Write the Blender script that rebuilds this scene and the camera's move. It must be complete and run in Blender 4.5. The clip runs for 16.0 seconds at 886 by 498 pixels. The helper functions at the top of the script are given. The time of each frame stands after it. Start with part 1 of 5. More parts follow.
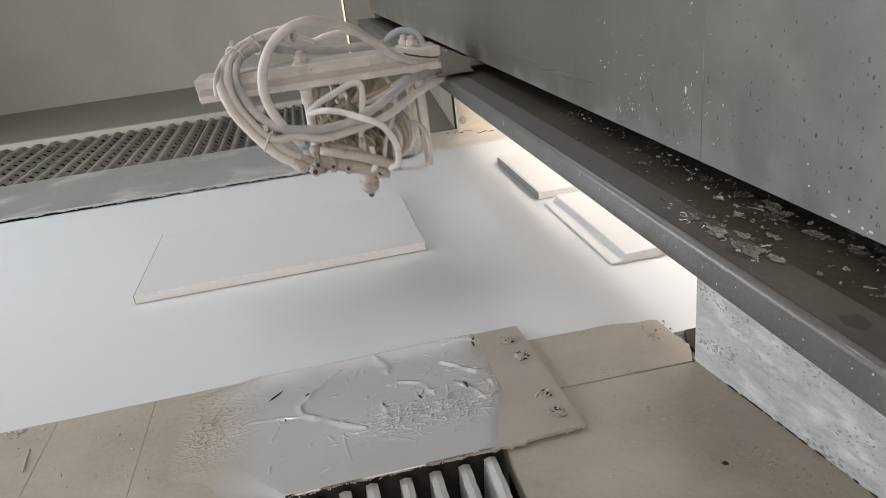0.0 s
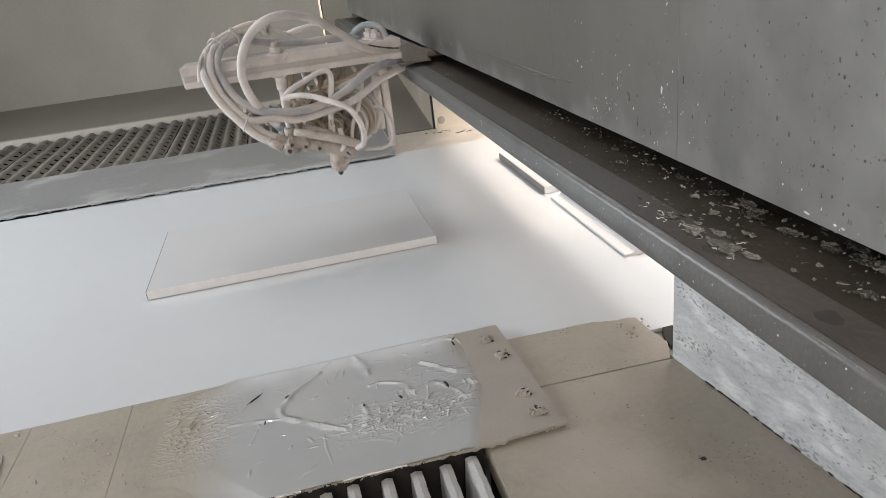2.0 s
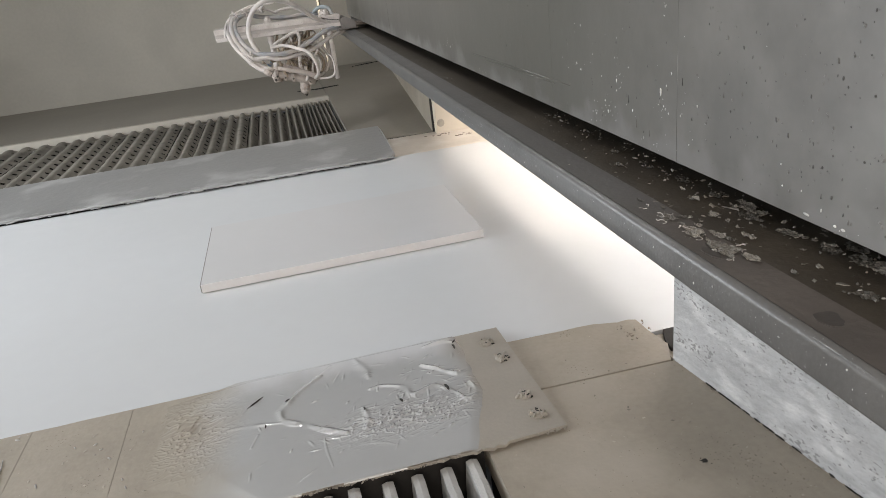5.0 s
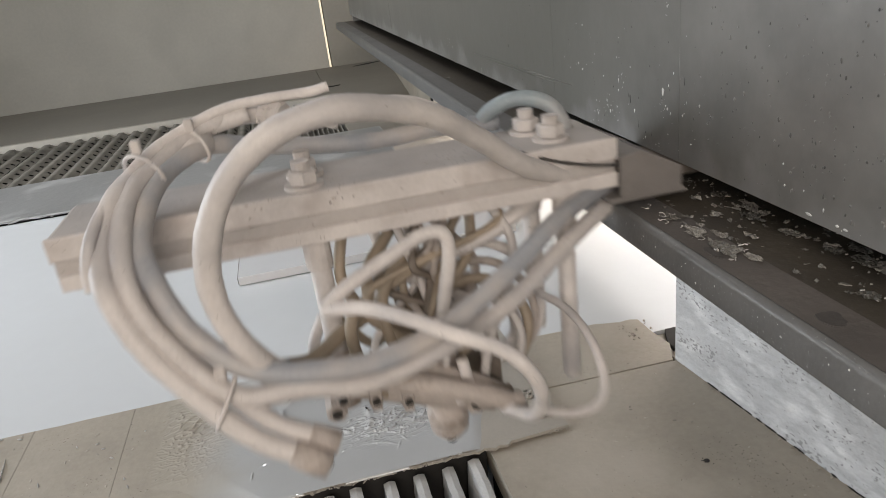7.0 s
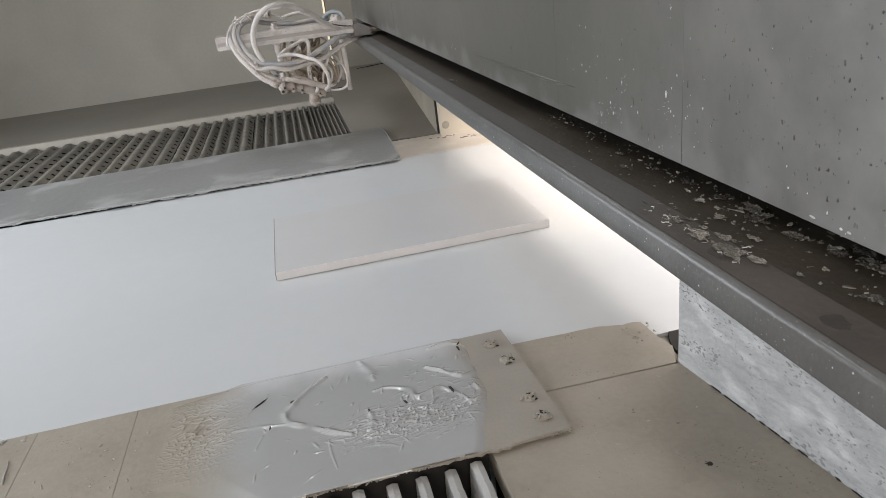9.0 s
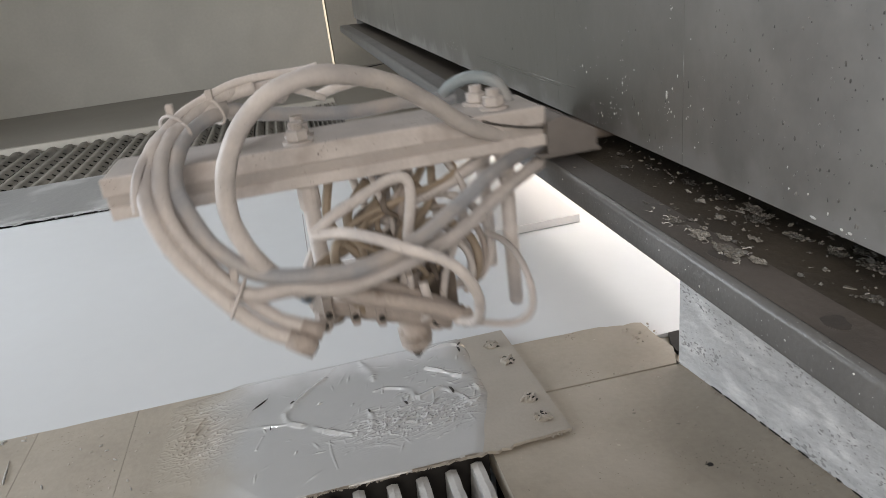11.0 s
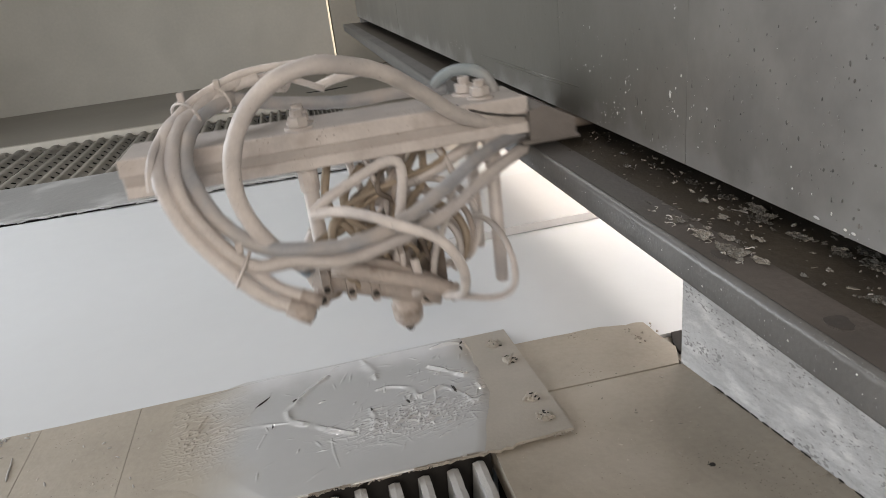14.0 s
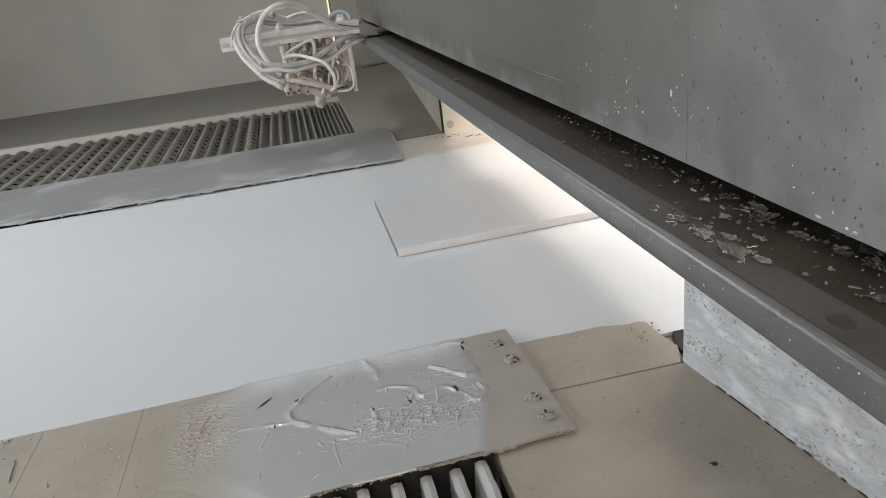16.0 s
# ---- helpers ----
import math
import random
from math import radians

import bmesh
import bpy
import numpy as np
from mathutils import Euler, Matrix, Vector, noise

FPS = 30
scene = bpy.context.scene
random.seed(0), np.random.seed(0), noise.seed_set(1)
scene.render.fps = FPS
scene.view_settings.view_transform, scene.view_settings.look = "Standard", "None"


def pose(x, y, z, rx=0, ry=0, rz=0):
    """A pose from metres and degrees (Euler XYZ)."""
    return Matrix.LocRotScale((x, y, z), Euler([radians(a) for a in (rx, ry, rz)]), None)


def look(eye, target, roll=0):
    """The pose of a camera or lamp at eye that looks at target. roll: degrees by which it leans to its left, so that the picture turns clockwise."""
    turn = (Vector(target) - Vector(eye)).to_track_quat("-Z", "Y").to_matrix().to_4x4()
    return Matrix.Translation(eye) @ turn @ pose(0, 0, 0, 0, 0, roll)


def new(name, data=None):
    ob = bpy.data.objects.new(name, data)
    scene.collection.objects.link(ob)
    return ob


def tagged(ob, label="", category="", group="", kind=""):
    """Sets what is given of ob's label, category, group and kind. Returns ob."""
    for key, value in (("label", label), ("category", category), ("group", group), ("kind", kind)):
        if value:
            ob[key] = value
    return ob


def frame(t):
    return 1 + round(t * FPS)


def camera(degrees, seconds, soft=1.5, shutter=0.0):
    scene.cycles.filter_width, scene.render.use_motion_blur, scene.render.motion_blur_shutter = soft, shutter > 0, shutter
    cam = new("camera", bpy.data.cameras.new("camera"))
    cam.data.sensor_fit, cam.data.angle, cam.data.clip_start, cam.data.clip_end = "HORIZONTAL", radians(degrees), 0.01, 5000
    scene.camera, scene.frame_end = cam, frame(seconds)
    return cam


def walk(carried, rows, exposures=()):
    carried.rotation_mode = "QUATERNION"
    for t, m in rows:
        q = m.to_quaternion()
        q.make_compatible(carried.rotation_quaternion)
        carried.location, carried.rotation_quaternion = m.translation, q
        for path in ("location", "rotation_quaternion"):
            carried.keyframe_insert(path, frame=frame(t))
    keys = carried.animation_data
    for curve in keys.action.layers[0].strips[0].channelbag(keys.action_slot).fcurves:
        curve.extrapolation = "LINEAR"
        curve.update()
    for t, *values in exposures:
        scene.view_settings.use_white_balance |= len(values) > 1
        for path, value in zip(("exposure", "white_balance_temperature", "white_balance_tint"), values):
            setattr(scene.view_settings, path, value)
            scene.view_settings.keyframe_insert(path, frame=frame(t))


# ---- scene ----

# metres, z up; the belt's top is z = 0, the belt runs along x, the spray carriage along y
cam = camera(64.7, 16.0, soft=0.75, shutter=0.3)
EYE = (0.0, 0.0, 0.5)
TURNS = [
    (0.0, 67.113, 6.62, -11.769), (0.5, 67.039, 6.35, -12.815), (1.0, 67.03, 6.44, -13.284), (1.5, 66.925, 6.45, -13.44),
    (2.0, 66.912, 6.39, -13.515), (2.5, 66.882, 6.37, -13.503), (3.0, 66.957, 6.40, -13.483), (3.5, 67.022, 6.42, -13.592),
    (4.0, 67.097, 6.546, -13.70), (6.5, 67.142, 6.615, -13.485), (7.0, 67.125, 6.638, -13.464), (7.5, 67.153, 6.68, -13.38),
    (8.0, 67.205, 6.655, -13.34), (8.5, 67.247, 6.64, -13.22), (9.0, 67.331, 6.65, -13.21), (11.5, 67.38, 6.637, -13.147),
    (12.0, 67.375, 6.62, -13.12), (12.5, 67.347, 6.543, -13.028), (13.0, 67.364, 6.50, -12.90), (13.5, 67.352, 6.508, -12.89),
    (14.0, 67.326, 6.555, -12.89), (14.5, 67.311, 6.654, -12.93), (15.0, 67.301, 6.68, -12.92), (15.5, 67.25, 6.62, -12.85),
    (16.0, 67.32, 6.75, -12.85)]
walk(cam, [(t, pose(*EYE, rx, ry, rz)) for t, rx, ry, rz in TURNS],
     exposures=[(0.0, -0.10, 6800, 12), (1.5, -0.09, 6650, 12), (3.0, -0.07, 6900, 13), (4.0, -0.05, 6750, 12), (6.5, -0.03, 6850, 13), (7.5, -0.07, 6600, 11), (8.0, -0.10, 6600, 11),
                (9.0, -0.14, 6650, 12), (12.5, -0.15, 6650, 12), (14.2, -0.10, 6850, 13), (15.5, -0.11, 6650, 12), (16.0, -0.15, 6600, 11)])

# ---- light ----
world = bpy.data.worlds.new("daylight")
scene.world = world
world.use_nodes = True
wn = world.node_tree.nodes
sky = wn.new("ShaderNodeTexSky")
sky.sky_type, sky.sun_disc, sky.sun_elevation, sky.sun_rotation = "NISHITA", False, radians(35), radians(250)
wn["Background"].inputs["Strength"].default_value = 0.1
world.node_tree.links.new(sky.outputs[0], wn["Background"].inputs["Color"])


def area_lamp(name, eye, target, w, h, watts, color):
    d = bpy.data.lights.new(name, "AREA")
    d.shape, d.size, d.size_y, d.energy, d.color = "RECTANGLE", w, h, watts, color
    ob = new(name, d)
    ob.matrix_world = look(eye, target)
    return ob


# daylight at the openings of the booth: belt entry, service door, belt exit
area_lamp("entry_daylight", (-1.98, 1.45, 0.56), (0, 1.40, 0.30), 1.7, 0.7, 35, (0.85, 0.93, 1.0))
area_lamp("door_daylight", (-0.30, -0.98, 0.90), (0.0, 1.2, 0.2), 1.0, 0.7, 15, (1.0, 0.905, 0.80))
area_lamp("exit_daylight", (1.12, 1.38, 1.0), (0.55, 1.38, 0.0), 1.3, 0.7, 24, (1.0, 0.93, 0.87))
# unseen narrow lamp over the exit, added to sharpen the lit edge on the belt
area_lamp("exit_edge_lamp", (1.135, 1.38, 0.985), (0.60, 1.38, 0.25), 1.3, 0.10, 9.5, (1.0, 0.93, 0.88))
# unseen fill under the roof, added to brighten the arm over the belt
area_lamp("roof_fill", (-0.45, 1.60, 1.69), (-0.45, 1.60, 0.0), 0.98, 0.98, 7.0, (0.96, 0.98, 1.0))
# unseen narrow lamp over the belt, added for glints on the wet paint
area_lamp("glint_lamp", (-0.25, 1.90, 1.66), (-0.25, 1.90, 0.0), 0.028, 0.80, 4.0, (0.94, 0.97, 1.0))
scene.view_settings.exposure = 0.0


# ---- materials ----
def material(name, base, rough=0.6, metal=0.0, vary=0.12, scale=6.0, fine=90.0, bump=0.15, stain=None, stain_amount=0.3,
             stain_scale=3.0, coat=0.0, random_tone=0.0, stretch=(1, 1, 1), stain_edge=0.08,
             chips=None, chip_scale=120.0, chip_amount=0.2, chip_zone=0.0, island_tone=0.0, streak=None, streak_scale=(1, 1, 1)):
    """Base colour with broad and fine variation, stains of another colour, and a fine bump."""
    m = bpy.data.materials.new(name)
    m.use_nodes = True
    nt = m.node_tree
    nd, ln = nt.nodes, nt.links
    bsdf = nd["Principled BSDF"]
    bsdf.inputs["Metallic"].default_value = metal
    bsdf.inputs["Coat Weight"].default_value = coat
    bsdf.inputs["Coat Roughness"].default_value = 0.08
    tc = nd.new("ShaderNodeTexCoord")
    mp = nd.new("ShaderNodeMapping")
    mp.inputs["Scale"].default_value = stretch
    ln.new(tc.outputs["Object"], mp.inputs["Vector"])

    def noise_node(s, detail=4.0):
        n = nd.new("ShaderNodeTexNoise")
        n.inputs["Scale"].default_value, n.inputs["Detail"].default_value = s, detail
        ln.new(mp.outputs["Vector"], n.inputs["Vector"])
        return n

    broad, grain = noise_node(scale), noise_node(fine, 6.0)
    both = nd.new("ShaderNodeMath")
    both.operation = "MULTIPLY_ADD"
    both.inputs[1].default_value = 0.35
    ln.new(grain.outputs["Fac"], both.inputs[0])
    ln.new(broad.outputs["Fac"], both.inputs[2])
    ramp = nd.new("ShaderNodeMapRange")
    ramp.inputs["From Min"].default_value, ramp.inputs["From Max"].default_value = 0.35, 1.0
    ramp.inputs["To Min"].default_value, ramp.inputs["To Max"].default_value = 1 - vary, 1 + vary
    ln.new(both.outputs[0], ramp.inputs["Value"])
    tone = ramp.outputs[0]
    if island_tone:
        geo = nd.new("ShaderNodeNewGeometry")
        ir = nd.new("ShaderNodeMapRange")
        ir.inputs["To Min"].default_value, ir.inputs["To Max"].default_value = 1 - island_tone, 1 + island_tone
        ln.new(geo.outputs["Random Per Island"], ir.inputs["Value"])
        im = nd.new("ShaderNodeMath")
        im.operation = "MULTIPLY"
        ln.new(tone, im.inputs[0])
        ln.new(ir.outputs[0], im.inputs[1])
        tone = im.outputs[0]
    if random_tone:
        info = nd.new("ShaderNodeObjectInfo")
        rr = nd.new("ShaderNodeMapRange")
        rr.inputs["To Min"].default_value, rr.inputs["To Max"].default_value = 1 - random_tone, 1 + random_tone
        ln.new(info.outputs["Random"], rr.inputs["Value"])
        mul = nd.new("ShaderNodeMath")
        mul.operation = "MULTIPLY"
        ln.new(tone, mul.inputs[0])
        ln.new(rr.outputs[0], mul.inputs[1])
        tone = mul.outputs[0]
    vm = nd.new("ShaderNodeVectorMath")
    vm.operation = "SCALE"
    vm.inputs[0].default_value = base
    ln.new(tone, vm.inputs["Scale"])
    colour = vm.outputs[0]
    if stain:
        sn = noise_node(stain_scale, 8.0)
        sr = nd.new("ShaderNodeMapRange")
        edge = 0.62 - stain_amount * 0.35
        sr.inputs["From Min"].default_value, sr.inputs["From Max"].default_value = edge, edge + stain_edge
        ln.new(sn.outputs["Fac"], sr.inputs["Value"])
        mix = nd.new("ShaderNodeMix")
        mix.data_type = "RGBA"
        ln.new(sr.outputs[0], mix.inputs[0])
        ln.new(colour, mix.inputs[6])
        mix.inputs[7].default_value = (*stain, 1)
        colour = mix.outputs[2]
    if streak:
        sm = nd.new("ShaderNodeMapping")
        sm.inputs["Scale"].default_value = streak_scale
        sm.inputs["Rotation"].default_value = (0.25, 0, 0)
        ln.new(tc.outputs["Object"], sm.inputs["Vector"])
        kn = nd.new("ShaderNodeTexNoise")
        kn.inputs["Scale"].default_value, kn.inputs["Detail"].default_value = 1.0, 5.0
        ln.new(sm.outputs["Vector"], kn.inputs["Vector"])
        kr = nd.new("ShaderNodeMapRange")
        kr.inputs["From Min"].default_value, kr.inputs["From Max"].default_value = 0.50, 0.68
        kr.inputs["To Max"].default_value = 0.55
        ln.new(kn.outputs["Fac"], kr.inputs["Value"])
        km = nd.new("ShaderNodeMix")
        km.data_type = "RGBA"
        ln.new(kr.outputs[0], km.inputs[0])
        ln.new(colour, km.inputs[6])
        km.inputs[7].default_value = (*streak, 1)
        colour = km.outputs[2]
    if chips:
        cn = noise_node(chip_scale, 3.0)
        cr = nd.new("ShaderNodeMapRange")
        edge = 0.72 - chip_amount * 0.3
        cr.inputs["From Min"].default_value, cr.inputs["From Max"].default_value = edge, edge + 0.03
        if chip_zone:
            zn = noise_node(chip_zone, 2.0)
            zr = nd.new("ShaderNodeMapRange")
            zr.inputs["From Min"].default_value, zr.inputs["From Max"].default_value = 0.38, 0.68
            zr.inputs["To Min"].default_value, zr.inputs["To Max"].default_value = -0.14, 0.10
            ln.new(zn.outputs["Fac"], zr.inputs["Value"])
            za = nd.new("ShaderNodeMath")
            ln.new(cn.outputs["Fac"], za.inputs[0])
            ln.new(zr.outputs[0], za.inputs[1])
            ln.new(za.outputs[0], cr.inputs["Value"])
        else:
            ln.new(cn.outputs["Fac"], cr.inputs["Value"])
        cm = nd.new("ShaderNodeMix")
        cm.data_type = "RGBA"
        ln.new(cr.outputs[0], cm.inputs[0])
        ln.new(colour, cm.inputs[6])
        cm.inputs[7].default_value = (*chips, 1)
        colour = cm.outputs[2]
    ln.new(colour, bsdf.inputs["Base Color"])
    rg = nd.new("ShaderNodeMapRange")
    rg.inputs["To Min"].default_value, rg.inputs["To Max"].default_value = max(0.02, rough - 0.1), min(1.0, rough + 0.1)
    ln.new(broad.outputs["Fac"], rg.inputs["Value"])
    ln.new(rg.outputs[0], bsdf.inputs["Roughness"])
    if bump:
        bp = nd.new("ShaderNodeBump")
        bp.inputs["Strength"].default_value, bp.inputs["Distance"].default_value = bump, 0.004
        ln.new(grain.outputs["Fac"], bp.inputs["Height"])
        ln.new(bp.outputs["Normal"], bsdf.inputs["Normal"])
    return m


BELT = material("belt_paint", (0.72, 0.745, 0.76), 0.11, vary=0.035, scale=2.0, fine=30, bump=0.02)
BOARD = material("board_primer", (0.70, 0.705, 0.71), 0.27, vary=0.03, scale=1.7, fine=23, bump=0.0)
OVERSPRAY = material("overspray_beige", (0.39, 0.35, 0.288), 0.55, vary=0.22, scale=7, fine=160, bump=0.12,
                     stain=(0.46, 0.42, 0.355), stain_amount=0.35, stain_scale=6, stain_edge=0.2, chips=(0.20, 0.175, 0.14), chip_scale=300, chip_amount=0.0, chip_zone=9)
OVERSPRAY_PALE = material("overspray_pale", (0.55, 0.50, 0.435), 0.5, vary=0.12, scale=9, fine=140, bump=0.12, stain=(0.66, 0.63, 0.58), stain_amount=0.35, stain_scale=12, stain_edge=0.25)
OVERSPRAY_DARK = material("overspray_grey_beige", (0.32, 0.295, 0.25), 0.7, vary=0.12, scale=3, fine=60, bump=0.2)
WALL_FAR = material("wall_overspray", (0.485, 0.455, 0.395), 0.7, vary=0.14, scale=2.5, fine=70, bump=0.12,
                    stain=(0.42, 0.395, 0.34), stain_amount=0.25, stain_scale=3, stain_edge=0.3)
LEDGE_WHITE = material("ledge_paint", (0.29, 0.293, 0.29), 0.32, vary=0.18, scale=5, fine=60, bump=0.25,
                       stain=(0.47, 0.475, 0.47), stain_amount=0.26, stain_scale=7, stain_edge=0.16)
CRUST_WHITE = material("ledge_crust", (0.43, 0.434, 0.428), 0.4, vary=0.2, scale=14, fine=150, bump=0.3)
WET = material("wet_paint", (0.485, 0.495, 0.495), 0.06, vary=0.06, scale=9, fine=50, bump=0.02, coat=0.9)
PLATE = material("plate_overspray", (0.40, 0.37, 0.32), 0.5, vary=0.12, scale=14, fine=220, bump=0.10)
STEEL = material("cabinet_steel", (0.208, 0.201, 0.190), 0.36, metal=0.3, vary=0.30, scale=5.0, fine=60, bump=0.06,
                 stain=(0.278, 0.268, 0.254), stain_amount=0.4, stain_scale=9, stain_edge=0.3, streak=(0.14, 0.138, 0.132), streak_scale=(6, 13, 5))
DROP = material("dried_drop", (0.155, 0.15, 0.142), 0.42, vary=0.2, scale=60, island_tone=0.5)
SPECK = material("paint_speck", (0.60, 0.60, 0.59), 0.5, vary=0.2, scale=90, island_tone=0.35)
RAIL = material("rail_steel", (0.142, 0.125, 0.112), 0.42, metal=0.2, vary=0.25, scale=12, fine=200, bump=0.12,
                stain=(0.10, 0.089, 0.080), stain_amount=0.30, stain_scale=14, stain_edge=0.25)
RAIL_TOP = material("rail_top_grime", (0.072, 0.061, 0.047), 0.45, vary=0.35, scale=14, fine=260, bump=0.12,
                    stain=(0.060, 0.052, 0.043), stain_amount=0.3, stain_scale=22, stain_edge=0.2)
RAIL_FACE = material("rail_face_steel", (0.155, 0.155, 0.153), 0.38, metal=0.25, vary=0.2, scale=20, fine=260, bump=0.12,
                     stain=(0.28, 0.28, 0.28), stain_amount=-0.12, stain_scale=420, stain_edge=0.05)
CRUMB = material("crumb", (0.36, 0.33, 0.28), 0.5, vary=0.2, scale=90, fine=400, bump=0.2, island_tone=0.45)
EDGE = material("edge_highlight_steel", (0.17, 0.168, 0.163), 0.4, metal=0.3, vary=0.6, scale=60, fine=300, bump=0.3)
PLATE_END = material("end_plate_grey", (0.205, 0.188, 0.176), 0.6, vary=0.15, scale=30, fine=200, bump=0.3)
FLAKE = material("paint_flake", (0.20, 0.188, 0.165), 0.45, vary=0.3, scale=120, fine=500, bump=0.3, island_tone=0.6)
CURL = material("paint_curl", (0.45, 0.44, 0.42), 0.4, vary=0.3, scale=120, fine=500, bump=0.2, island_tone=0.4)
SCRAPED = material("scraped_wall", (0.55, 0.56, 0.57), 0.5, vary=0.18, scale=18, fine=200, bump=0.5,
                   stain=(0.76, 0.765, 0.77), stain_amount=0.36, stain_scale=42, stain_edge=0.18, stretch=(1, 0.55, 1.1), streak=(0.36, 0.37, 0.38), streak_scale=(26, 26, 110),
                   chips=(0.30, 0.30, 0.305), chip_scale=330, chip_amount=0.38, chip_zone=24)
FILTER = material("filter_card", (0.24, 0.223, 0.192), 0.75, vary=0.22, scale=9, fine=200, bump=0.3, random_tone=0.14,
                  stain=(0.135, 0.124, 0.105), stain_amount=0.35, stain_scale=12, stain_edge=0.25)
FILTER_NEAR = material("filter_card_grey", (0.52, 0.52, 0.51), 0.7, vary=0.16, scale=20, fine=200, bump=0.3, random_tone=0.10)
# near-black in place of the shade in pits, joints, holes and cracks
DARK = material("recess_shade", (0.03, 0.028, 0.026), 0.9, vary=0.3)
ARM = material("arm_overspray", (0.62, 0.575, 0.545), 0.65, vary=0.20, scale=26, fine=330, bump=0.14,
               stain=(0.45, 0.40, 0.37), stain_amount=0.35, stain_scale=34, stain_edge=0.25, chips=(0.20, 0.17, 0.15), chip_scale=330, chip_amount=-0.05, chip_zone=24)
# thinner, greyer coat of arm top and recess, darkened further for their shade
ARM_GREY = material("arm_thin_shaded_coat", (0.46, 0.425, 0.40), 0.6, vary=0.2, scale=24, fine=300, bump=0.14,
                    stain=(0.46, 0.41, 0.38), stain_amount=0.3, stain_scale=30, stain_edge=0.3, chips=(0.16, 0.14, 0.13), chip_scale=330, chip_amount=-0.05, chip_zone=24)
HOSE = material("hose_overspray", (0.66, 0.615, 0.585), 0.50, vary=0.20, scale=34, fine=330, bump=0.14, random_tone=0.12,
                stain=(0.45, 0.43, 0.43), stain_amount=0.34, stain_scale=15, stain_edge=0.24, chips=(0.24, 0.21, 0.18), chip_scale=300, chip_amount=0.03)
HOSE_TAN = material("hose_tan", (0.35, 0.285, 0.215), 0.5, vary=0.25, scale=30, fine=420, bump=0.10, random_tone=0.12)
HOSE_GREY = material("hose_grey", (0.33, 0.34, 0.36), 0.45, vary=0.2, scale=25, fine=420, bump=0.10,
                     stain=(0.54, 0.49, 0.45), stain_amount=0.5, stain_scale=18, stain_edge=0.25)
HOSE_TEAL = material("hose_teal", (0.30, 0.35, 0.37), 0.42, vary=0.2, scale=25, fine=420, bump=0.12,
                     stain=(0.50, 0.455, 0.43), stain_amount=0.5, stain_scale=22, stain_edge=0.3)
HOSE_BLUE = material("hose_blue", (0.16, 0.27, 0.38), 0.4, vary=0.2, scale=60, stain=(0.45, 0.41, 0.38), stain_amount=0.3, stain_scale=70)
# brighter white: light on the boards' near face is put into the colour
BOARD_LIT = material("board_front_lit", (0.86, 0.85, 0.84), 0.35, vary=0.04, scale=20, fine=200, bump=0.03)
# dark grey: shade on the boards' left end is put into the colour
BOARD_SHADE = material("board_end_shade", (0.21, 0.20, 0.19), 0.7, vary=0.2, scale=40, fine=300, bump=0.2)
BRACKET = material("bracket_brown", (0.20, 0.165, 0.135), 0.6, vary=0.3, scale=30, fine=300, bump=0.25, stain=(0.42, 0.37, 0.33), stain_amount=0.3, stain_scale=26, stain_edge=0.2)
BLOT = material("oil_blot", (0.078, 0.069, 0.062), 0.40, vary=0.25, scale=60, fine=300, bump=0.1)
GUN = material("gun_overspray", (0.45, 0.395, 0.355), 0.55, vary=0.28, scale=40, fine=350, bump=0.3,
               stain=(0.24, 0.19, 0.15), stain_amount=0.22, stain_scale=45, stain_edge=0.15)
NOZZLE = material("nozzle_dark", (0.06, 0.055, 0.05), 0.4, metal=0.5, vary=0.2)
CREAM = material("tunnel_cream", (0.66, 0.60, 0.50), 0.6, vary=0.06, scale=6)
SHELL = material("booth_shell", (0.42, 0.40, 0.36), 0.75, vary=0.08, scale=2)
ROOF = material("booth_roof", (0.30, 0.295, 0.275), 0.8, vary=0.06, scale=2)


